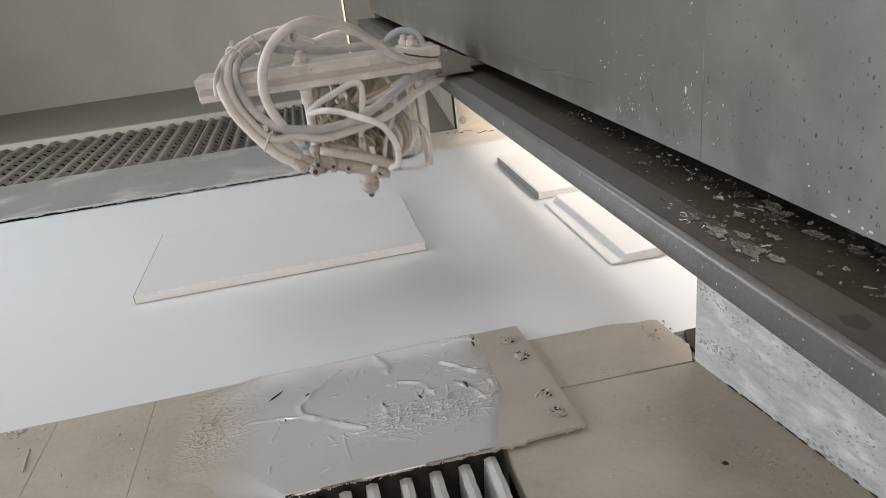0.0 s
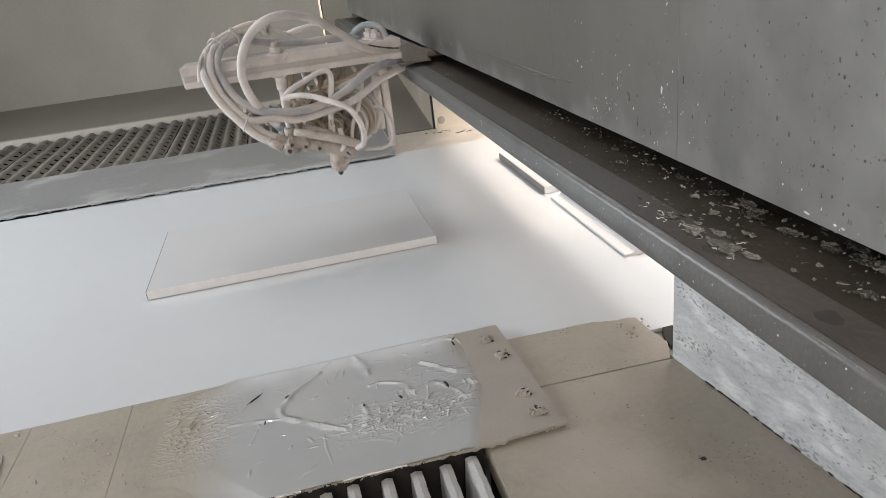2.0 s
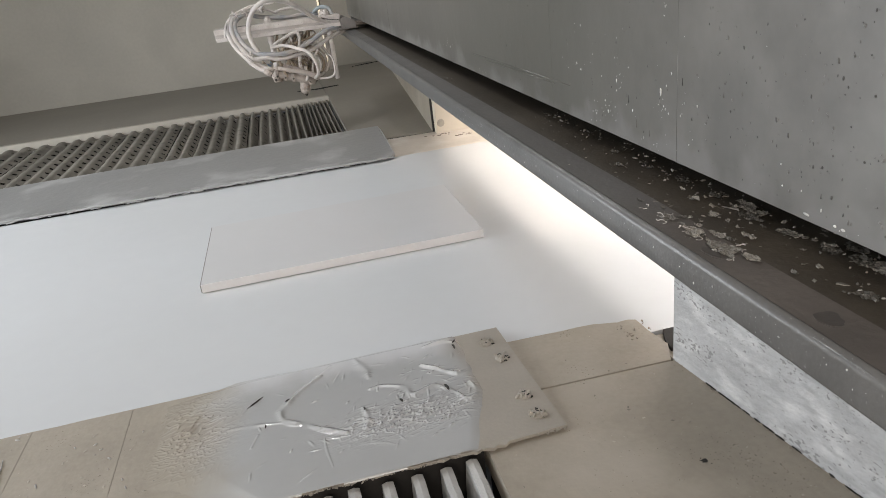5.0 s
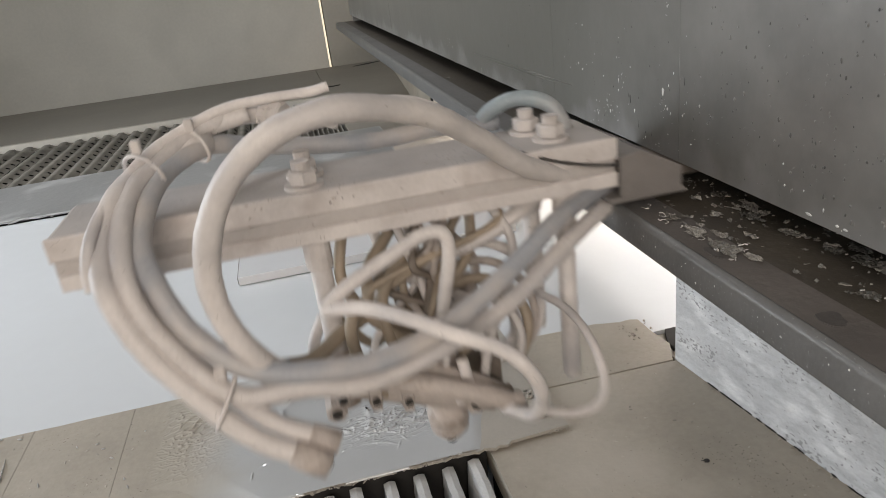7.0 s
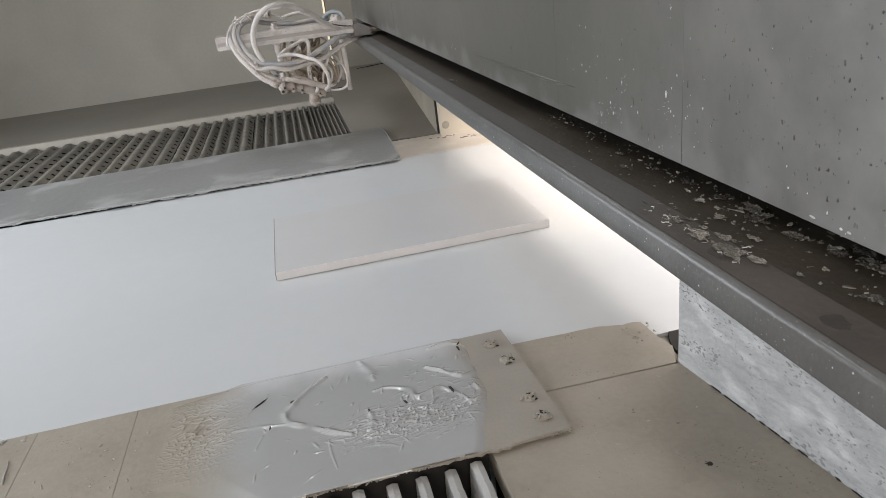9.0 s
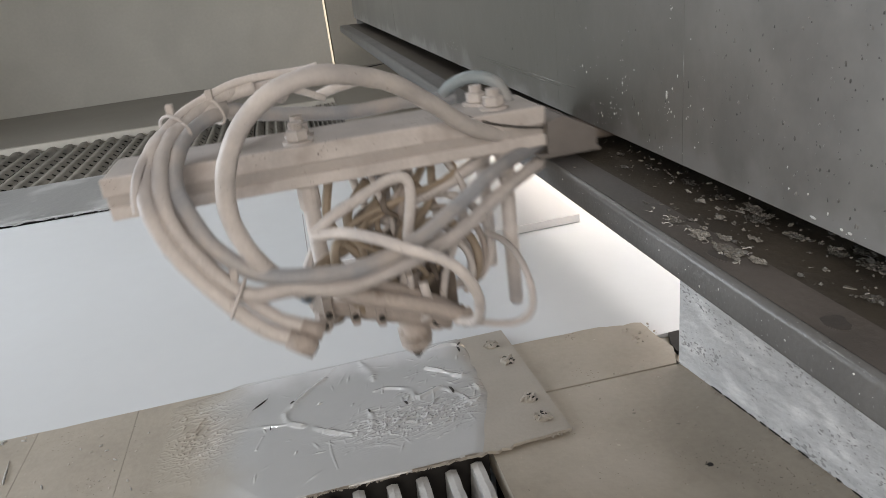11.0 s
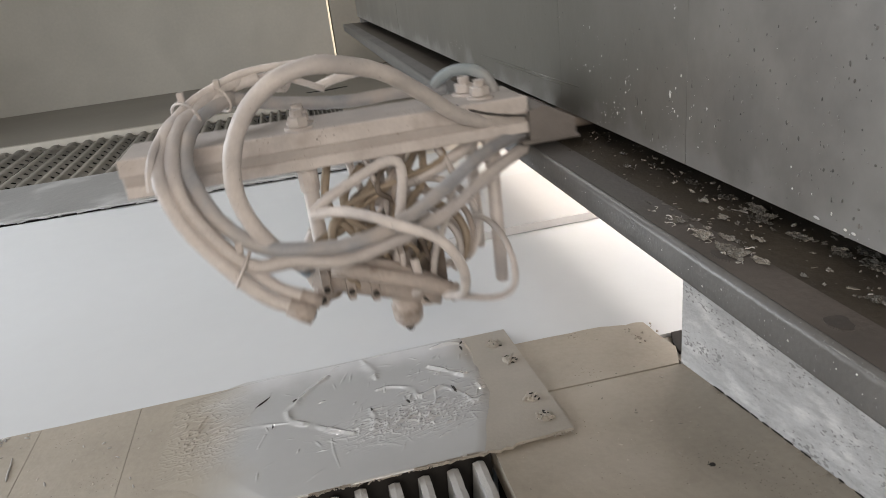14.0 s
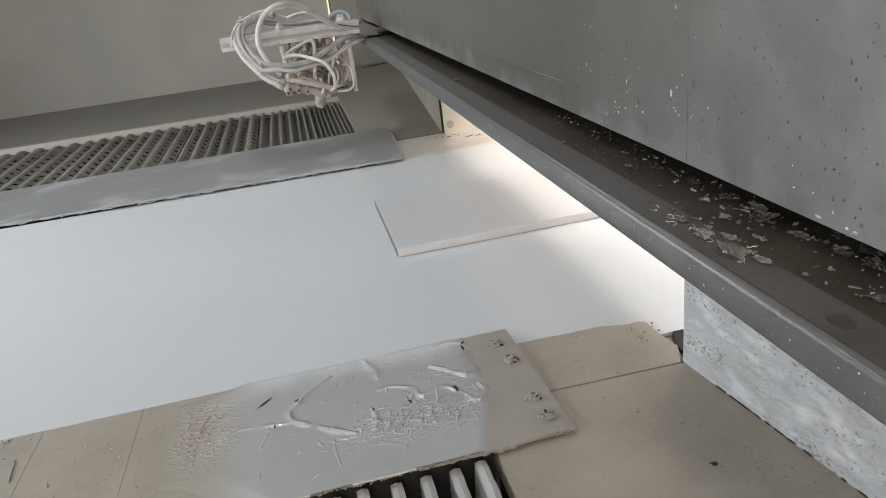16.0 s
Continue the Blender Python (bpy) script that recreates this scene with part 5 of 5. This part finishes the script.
for mat, r, pts in (
    (HOSE, 0.0072, [(0.230, 0.020, 0.325), (0.156, -0.020, 0.356), (0.109, -0.055, 0.393), (0.075, -0.080, 0.418), (0.036, -0.105, 0.433), (0.009, -0.115, 0.435), (-0.015, -0.115, 0.427), (-0.037, -0.110, 0.409), (-0.053, -0.105, 0.382), (-0.060, -0.100, 0.350), (-0.055, -0.100, 0.321), (-0.041, -0.090, 0.289), (-0.016, -0.060, 0.249)]),
    (HOSE_GREY, 0.0068, [(0.240, 0.020, 0.326), (0.172, -0.030, 0.324), (0.117, -0.060, 0.302), (0.071, -0.080, 0.285), (0.027, -0.095, 0.280), (-0.011, -0.100, 0.284), (-0.050, -0.095, 0.292), (-0.079, -0.085, 0.317), (-0.094, -0.070, 0.346), (-0.100, -0.050, 0.365), (-0.096, -0.020, 0.381), (-0.084, 0.010, 0.392), (-0.058, 0.040, 0.397), (-0.020, 0.065, 0.384), (0.050, 0.074, 0.373), (0.105, 0.078, 0.373), (0.160, 0.078, 0.370)]),
    (HOSE, 0.0064, [(0.243, 0.020, 0.315), (0.178, -0.025, 0.302), (0.118, -0.055, 0.277), (0.064, -0.080, 0.269), (0.014, -0.095, 0.266), (-0.023, -0.100, 0.276), (-0.063, -0.095, 0.278), (-0.093, -0.085, 0.313), (-0.107, -0.075, 0.343), (-0.109, -0.055, 0.370), (-0.104, -0.020, 0.388), (-0.090, 0.010, 0.396), (-0.071, 0.035, 0.407), (-0.045, 0.050, 0.412), (-0.018, 0.060, 0.409)]),
    (HOSE, 0.0064, [(-0.030, -0.110, 0.235), (-0.058, -0.105, 0.253), (-0.089, -0.094, 0.289), (-0.108, -0.085, 0.318), (-0.119, -0.075, 0.347), (-0.121, -0.055, 0.364), (-0.114, -0.030, 0.386), (-0.103, 0.000, 0.394), (-0.089, 0.030, 0.402), (-0.062, 0.045, 0.408), (-0.030, 0.050, 0.413)]),
    (HOSE, 0.0058, [(-0.018, -0.102, 0.240), (-0.046, -0.096, 0.255), (-0.078, -0.084, 0.290), (-0.097, -0.075, 0.320), (-0.108, -0.065, 0.349), (-0.110, -0.045, 0.366), (-0.104, -0.012, 0.385), (-0.090, 0.016, 0.394)]),
    (HOSE, 0.0036, [(-0.131, -0.060, 0.346), (-0.128, -0.060, 0.363), (-0.122, -0.050, 0.379), (-0.112, -0.020, 0.391), (-0.095, 0.010, 0.403), (-0.075, 0.030, 0.411), (-0.047, 0.045, 0.419), (-0.016, 0.050, 0.421), (0.014, 0.050, 0.421), (0.029, 0.050, 0.423)]),
    (HOSE_TEAL, 0.0062, [(0.142, 0.090, 0.362), (0.153, 0.070, 0.382), (0.173, 0.060, 0.390), (0.194, 0.050, 0.384), (0.202, 0.040, 0.367), (0.198, 0.030, 0.351), (0.184, 0.020, 0.342)]),
    (HOSE, 0.005, [(0.026, 0.090, 0.390), (0.049, 0.090, 0.396), (0.080, 0.090, 0.398), (0.110, 0.090, 0.388), (0.136, 0.090, 0.366), (0.150, 0.085, 0.355)]),
    (HOSE, 0.0035, [(-0.011, 0.070, 0.409), (0.011, 0.075, 0.399), (0.032, 0.080, 0.388)]),
    (HOSE, 0.0065, [(0.183, 0.030, 0.329), (0.162, 0.020, 0.317), (0.129, 0.015, 0.303), (0.095, 0.015, 0.292), (0.061, 0.020, 0.282), (0.035, 0.030, 0.259)]),
    (HOSE, 0.0050, [(-0.004, -0.045, 0.296), (0.013, -0.045, 0.309), (0.040, -0.040, 0.320), (0.067, -0.035, 0.330), (0.082, -0.035, 0.329), (0.085, -0.035, 0.314), (0.080, -0.030, 0.283), (0.073, -0.020, 0.239), (0.069, 0.000, 0.190)]),
    (HOSE, 0.0048, [(-0.004, -0.045, 0.296), (0.021, -0.065, 0.301), (0.047, -0.090, 0.299), (0.069, -0.105, 0.291), (0.093, -0.115, 0.281), (0.107, -0.120, 0.267), (0.119, -0.108, 0.238), (0.120, -0.085, 0.206), (0.110, -0.050, 0.190)]),
    (HOSE, 0.0032, [(0.159, 0.000, 0.250), (0.167, -0.030, 0.251), (0.172, -0.060, 0.243), (0.174, -0.080, 0.222), (0.171, -0.080, 0.199), (0.155, -0.070, 0.187), (0.125, -0.050, 0.185)]),
    (HOSE_TAN, 0.0045, [(0.053, 0.020, 0.317), (0.031, 0.000, 0.298), (0.027, -0.010, 0.281), (0.013, -0.020, 0.272), (0.012, -0.020, 0.244), (0.027, -0.010, 0.202), (0.044, 0.000, 0.190)]),
    (HOSE_TAN, 0.0045, [(0.076, 0.020, 0.314), (0.058, 0.010, 0.298), (0.039, 0.000, 0.276), (0.038, -0.010, 0.250), (0.048, -0.005, 0.214), (0.059, 0.010, 0.180)]),
    (HOSE, 0.0045, [(0.044, 0.030, 0.274), (0.070, 0.030, 0.270), (0.086, 0.025, 0.254), (0.094, 0.020, 0.228), (0.087, 0.020, 0.197)]),
    (HOSE, 0.005, [(0.089, 0.050, 0.252), (0.118, 0.050, 0.252), (0.140, 0.045, 0.235), (0.150, 0.040, 0.208), (0.142, 0.038, 0.188), (0.112, 0.034, 0.184)]),
    (HOSE, 0.0045, [(-0.007, 0.020, 0.259), (-0.018, 0.020, 0.236), (-0.019, 0.020, 0.210), (-0.012, 0.020, 0.189)]),
    (HOSE_TAN, 0.0055, [(-0.040, -0.040, 0.259), (-0.019, -0.030, 0.253), (0.007, -0.010, 0.259), (0.026, 0.000, 0.263)]),
    (HOSE, 0.0045, [(0.086, -0.030, 0.226), (0.089, -0.030, 0.199), (0.086, -0.020, 0.186), (0.076, -0.005, 0.176)]),
    (HOSE_TAN, 0.0042, [(0.020, 0.030, 0.325), (0.012, 0.012, 0.290), (0.028, -0.005, 0.262), (0.050, -0.008, 0.240), (0.060, 0.004, 0.212)]),
    (HOSE_TAN, 0.0042, [(0.120, 0.040, 0.325), (0.112, 0.020, 0.290), (0.088, 0.006, 0.268), (0.066, 0.010, 0.240), (0.080, 0.020, 0.205)]),
    (HOSE, 0.0040, [(0.040, 0.045, 0.325), (0.052, 0.030, 0.285), (0.086, 0.022, 0.262), (0.118, 0.018, 0.236), (0.112, 0.006, 0.200)]),
    (HOSE_TAN, 0.0038, [(0.004, 0.030, 0.250), (0.026, 0.012, 0.232), (0.046, 0.0, 0.246), (0.062, -0.006, 0.222), (0.056, 0.0, 0.196)]),
    (GUN, 0.0040, [(0.100, 0.046, 0.300), (0.118, 0.034, 0.272), (0.106, 0.024, 0.246), (0.098, 0.030, 0.222)]),
    (HOSE, 0.0036, [(0.130, 0.020, 0.325), (0.142, 0.006, 0.296), (0.130, -0.010, 0.262), (0.112, -0.014, 0.226), (0.104, -0.012, 0.186)]),
):
    line = spline(pts, 9)
    part("hose", tube(bmesh.new(), line, [r * (1 + 0.07 * noise.noise((p[0] * 70, p[1] * 70, p[2] * 70)) + 0.05 * noise.noise((p[0] * 260, p[1] * 260, p[2] * 260))) for p in line], 14), mat, carriage,
         smooth=True)


rnd = random.Random(52)
for k in range(11):
    x0, x1, x2 = rnd.uniform(0.045, 0.125), rnd.uniform(0.02, 0.13), rnd.uniform(0.035, 0.112)
    pts = [(x0, rnd.uniform(0.01, 0.05), 0.330), (x0 + rnd.uniform(-0.02, 0.01), rnd.uniform(-0.01, 0.04), rnd.uniform(0.295, 0.312)), (x1, rnd.uniform(-0.02, 0.03), rnd.uniform(0.262, 0.284)),
           (x2 + rnd.uniform(-0.02, 0.02), rnd.uniform(-0.025, 0.02), rnd.uniform(0.228, 0.25)), (x2, rnd.uniform(-0.005, 0.03), 0.205)]
    line = spline(pts, 7)
    part("hose", tube(bmesh.new(), line, [rnd.uniform(0.0028, 0.0032) * (1 + 0.12 * noise.noise((p[0] * 120, p[1] * 120, p[2] * 120))) for p in line], 10), (HOSE_TAN, GUN, HOSE, HOSE_TAN, BRACKET)[k % 5], carriage, smooth=True)
for k in range(4):
    r, cx, cz = 0.034 + 0.007 * k, 0.104 + 0.003 * k, 0.226 + 0.003 * k
    line = [(cx + r * math.sin(a), -0.008 + 0.012 * k + 0.010 * math.cos(a * 1.3), cz + r * 0.95 * math.cos(a)) for a in [-0.9 + 3.3 * i / 24 for i in range(25)]]
    part("hose", tube(bmesh.new(), line, [(0.0042 if k % 2 else 0.0034) * (1 + 0.1 * noise.noise((p[0] * 120, p[1] * 120, p[2] * 120))) for p in line], 10), (HOSE, HOSE_TAN, GUN, HOSE)[k], carriage, smooth=True)


def ring(bm, centre, axis, r_big, r_small, squash=1.0):
    """A cable tie: a flat loop about an axis."""
    d = Vector(axis).normalized()
    s = d.orthogonal().normalized()
    u = d.cross(s)
    loop = [Vector(centre) + r_big * (math.cos(a) * s + squash * math.sin(a) * u) for a in [2 * math.pi * k / 20 for k in range(21)]]
    return tube(bm, loop, r_small, 6)


for centre, axis, r in (((-0.098, 0.004, 0.393), (0.5, 0.55, 0.35), 0.018), ((-0.068, 0.034, 0.400), (0.7, 0.6, 0.2), 0.014), ((-0.068, -0.092, 0.276), (0.8, -0.1, -0.45), 0.019)):
    tie = part("cable_tie", ring(bmesh.new(), centre, axis, r, 0.0014, 0.8), HOSE, carriage, smooth=True)
    c = Vector(centre) + Vector((0, -0.004, r))
    part("tie_head", a_box(c.x - 0.003, c.x + 0.003, c.y - 0.003, c.y + 0.003, c.z - 0.004, c.z + 0.005, bevel=0.0008, segments=1), ARM, tie)

# pipe fitting lying on the bundle, hose end below
fit = bmesh.new()
turned(fit, (0, 0, 0), [(0.0070, -0.010), (0.0095, -0.009), (0.0095, -0.002), (0.0085, -0.001), (0.0112, 0.0), (0.0115, 0.007), (0.0100, 0.0085), (0.0062, 0.0082), (0.0050, 0.007), (0.0048, -0.004)], 12)
rnd = random.Random(14)
for k in range(46):
    a, z = rnd.uniform(0, 6.28), rnd.uniform(-0.009, 0.008)
    m = Matrix.LocRotScale((0.0108 * math.cos(a), 0.0108 * math.sin(a), z), Euler((rnd.uniform(0, 3), rnd.uniform(0, 3), 0)), (rnd.uniform(0.0010, 0.0026), rnd.uniform(0.0008, 0.0018), rnd.uniform(0.0008, 0.0018)))
    bmesh.ops.create_icosphere(fit, subdivisions=1, radius=1.0, matrix=m)
bmesh.ops.transform(fit, matrix=Matrix.Translation((-0.012, 0.052, 0.407)) @ Vector((0.80, -0.58, -0.12)).to_track_quat("Z", "Y").to_matrix().to_4x4(), verts=fit.verts)
part("pipe_fitting", fit, ARM, carriage, "paint-caked hexagon pipe fitting")
part("hose_sleeve", tube(bmesh.new(), [(-0.036, -0.084, 0.281), (-0.026, -0.072, 0.265), (-0.017, -0.061, 0.250)], [0.0074, 0.0076, 0.0074], 12), HOSE_BLUE, carriage, "bare blue end of a hose", smooth=True)
part("hose_sleeve", tube(bmesh.new(), [(-0.088, 0.018, 0.3945), (-0.071, 0.034, 0.4005), (-0.058, 0.040, 0.3985)], [0.0078, 0.0084, 0.0080], 12), HOSE, carriage, "thick taped hose joint", smooth=True)
end = bmesh.new()
tube(end, [(-0.038, -0.109, 0.239), (-0.028, -0.111, 0.233), (-0.019, -0.112, 0.227)], [0.0076, 0.0088, 0.0084], 10)
tube(end, [(-0.026, -0.100, 0.243), (-0.010, -0.104, 0.235)], [0.0070, 0.0074], 10)
part("hose_end", end, GUN, carriage, "crusted open hose end", smooth=True)
part("hose_mouth", tube(bmesh.new(), [(-0.0195, -0.1122, 0.2272), (-0.0180, -0.1125, 0.2260)], [0.0048, 0.0046], 10), NOZZLE, carriage, "dark open hose mouth")

# spray guns on a cross bar under the arm
gun = part("gun_bar", tube(bmesh.new(), [(-0.016, 0.002, 0.214), (0.020, 0.0, 0.203), (0.065, -0.004, 0.189), (0.112, -0.010, 0.173)], [0.0095, 0.0125, 0.0130, 0.0115], 14), GUN, carriage,
           "cross bar caked in paint", smooth=True)
for k, (x, z) in enumerate(((-0.004, 0.210), (0.020, 0.203), (0.044, 0.196), (0.094, 0.180))):
    clamp = part("bar_clamp", turned(bmesh.new(), (x, -0.002, z), [(0.0140, -0.005), (0.0156, -0.004), (0.0156, 0.004), (0.0140, 0.005)], 12, axis="x"), GUN, gun)
    part("clamp_screw", turned(bmesh.new(), (x, -0.0165, z - 0.004), [(0.0030, -0.003), (0.0036, 0.000), (0.0036, 0.004)], 8, axis="y"), NOZZLE, clamp, "dark clamp screw")
    part("clamp_ear", a_box(x - 0.004, x + 0.004, -0.0165, -0.0060, z - 0.014, z + 0.002, bevel=0.0015, segments=1), GUN, clamp)
tee = part("tee_joint", turned(bmesh.new(), (-0.001, 0.010, 0.0), [(0.0100, 0.186), (0.0125, 0.188), (0.0125, 0.200), (0.0105, 0.202), (0.0105, 0.216), (0.0128, 0.218), (0.0128, 0.232), (0.0095, 0.235)], 14), GUN, carriage,
           "pipe tee caked in paint", smooth=True)
part("tee_branch", turned(bmesh.new(), (0.006, 0.008, 0.209), [(0.0095, -0.004), (0.0095, 0.014), (0.0122, 0.015), (0.0122, 0.026)], 12, axis="x"), GUN, tee)
part("tee_plug", turned(bmesh.new(), (-0.010, 0.000, 0.196), [(0.0065, -0.018), (0.0085, -0.016), (0.0085, 0.004)], 8, axis="y"), GUN, tee)
part("plug_hole", turned(bmesh.new(), (-0.010, -0.0182, 0.196), [(0.0040, -0.0006), (0.0042, 0.0004)], 10, axis="y"), NOZZLE, tee, "dark plug hole")
body = part("spray_gun", turned(bmesh.new(), (0.076, 0.004, 0.0), [(0.0120, 0.150), (0.0165, 0.152), (0.0172, 0.163), (0.0150, 0.165), (0.0150, 0.178), (0.0175, 0.181), (0.0175, 0.208), (0.0125, 0.212),
                                                               (0.0125, 0.228), (0.008, 0.232)], 16), GUN, carriage, "spray gun crusted with paint", smooth=True)
part("air_cap", turned(bmesh.new(), (0.076, 0.004, 0.0), [(0.0058, 0.137), (0.0098, 0.139), (0.0158, 0.146), (0.0158, 0.152)], 14), GUN, body, smooth=True)
part("nozzle", turned(bmesh.new(), (0.076, 0.004, 0.0), [(0.001, 0.1295), (0.0046, 0.133), (0.0060, 0.138)], 12), NOZZLE, body, "dark nozzle tip")
part("gun_port", turned(bmesh.new(), (0.098, -0.006, 0.176), [(0.0085, -0.012), (0.0105, -0.010), (0.0105, 0.008)], 10, axis="y"), GUN, body)
part("port_hole", turned(bmesh.new(), (0.098, -0.0182, 0.176), [(0.0055, -0.0006), (0.0058, 0.0004)], 10, axis="y"), NOZZLE, body, "dark port hole")
for (ax, ay, az), (bx, by, bz), r in (((0.004, -0.030, 0.232), (0.122, -0.052, 0.192), 0.0078), ((0.020, -0.014, 0.236), (0.120, -0.030, 0.186), 0.0070)):
    needle = part("needle_tube", tube(bmesh.new(), [(ax + (bx - ax) * u, ay + (by - ay) * u, az + (bz - az) * u + 0.004 * math.sin(3.1 * u)) for u in (0, 0.2, 0.4, 0.6, 0.8, 1.0)], [r * 0.8, r, r * 1.05, r, r * 1.08, r * 0.85], 12),
                  GUN, carriage, smooth=True)
    part("tube_end", turned(bmesh.new(), (bx - 0.003, by, bz + 0.001), [(r * 0.9, -0.006), (r * 1.15, -0.005), (r * 1.15, 0.004), (r * 0.6, 0.006)], 10, axis="x"), GUN, needle)
gun2 = part("spray_gun", turned(bmesh.new(), (0.108, 0.046, 0.0), [(0.006, 0.160), (0.014, 0.168), (0.0165, 0.196), (0.013, 0.200), (0.0165, 0.204), (0.0165, 0.210), (0.0145, 0.212), (0.0165, 0.214), (0.0165, 0.220), (0.0145, 0.222),
                                                               (0.0165, 0.224), (0.0165, 0.230), (0.010, 0.234), (0.010, 0.252)], 14), BRACKET, carriage, "brown ribbed spray gun crusted with paint", smooth=True)
part("gun_bracket", prism(bmesh.new(), [(0.050, 0.030), (0.116, 0.024), (0.116, 0.029), (0.050, 0.035)], 0.178, 0.262), BRACKET, carriage, "brown painted bracket plate")
part("gun_bracket", prism(bmesh.new(), [(0.112, 0.000), (0.122, -0.004), (0.122, 0.038), (0.112, 0.040)], 0.176, 0.232), BRACKET, carriage, "brown painted bracket plate")
part("bracket_rod", turned(bmesh.new(), (0.070, 0.036, 0.0), [(0.006, 0.22), (0.006, 0.331)], 12), HOSE, carriage, smooth=True)
part("bracket_rod", turned(bmesh.new(), (0.098, 0.050, 0.0), [(0.005, 0.22), (0.005, 0.331)], 12), HOSE, carriage, smooth=True)
tagged(carriage, "sliding spray arm with guns and looped hoses, caked in beige overspray", "spray arm")


def motions():
    speed = 0.0306
    for ob in boards:
        x, y, z = ob.location
        walk(ob, [(t, pose(x + speed * t, y, z)) for t in (0, 4, 8, 12, 16)])
    # the stroke: metres from the near turn by seconds after it, the same both ways
    stroke = [(0.0, 0.0), (0.1, 0.02), (0.2, 0.08), (0.3, 0.170), (0.4, 0.276), (0.6, 0.506), (0.8, 0.742), (1.0, 0.98), (1.2, 1.22), (1.4, 1.49),
              (1.6, 1.76), (1.75, 1.95), (1.85, 2.035), (1.9, 2.05)]
    phases, ways = [a for a, _ in stroke], [b for _, b in stroke]
    turns = [-0.85, 2.977, 6.77, 10.62, 14.43, 18.23]

    def place(t):
        for a, b in zip(turns, turns[1:]):
            if a <= t <= b:
                ph = 3.8 * (t - a) / (b - a)
                return 0.359 + float(np.interp(min(ph, 3.8 - ph), phases, ways))

    walk(carriage, [(k / 10, pose(-0.006 * (place(k / 10) - 0.363), place(k / 10), 0)) for k in range(161)])


motions()
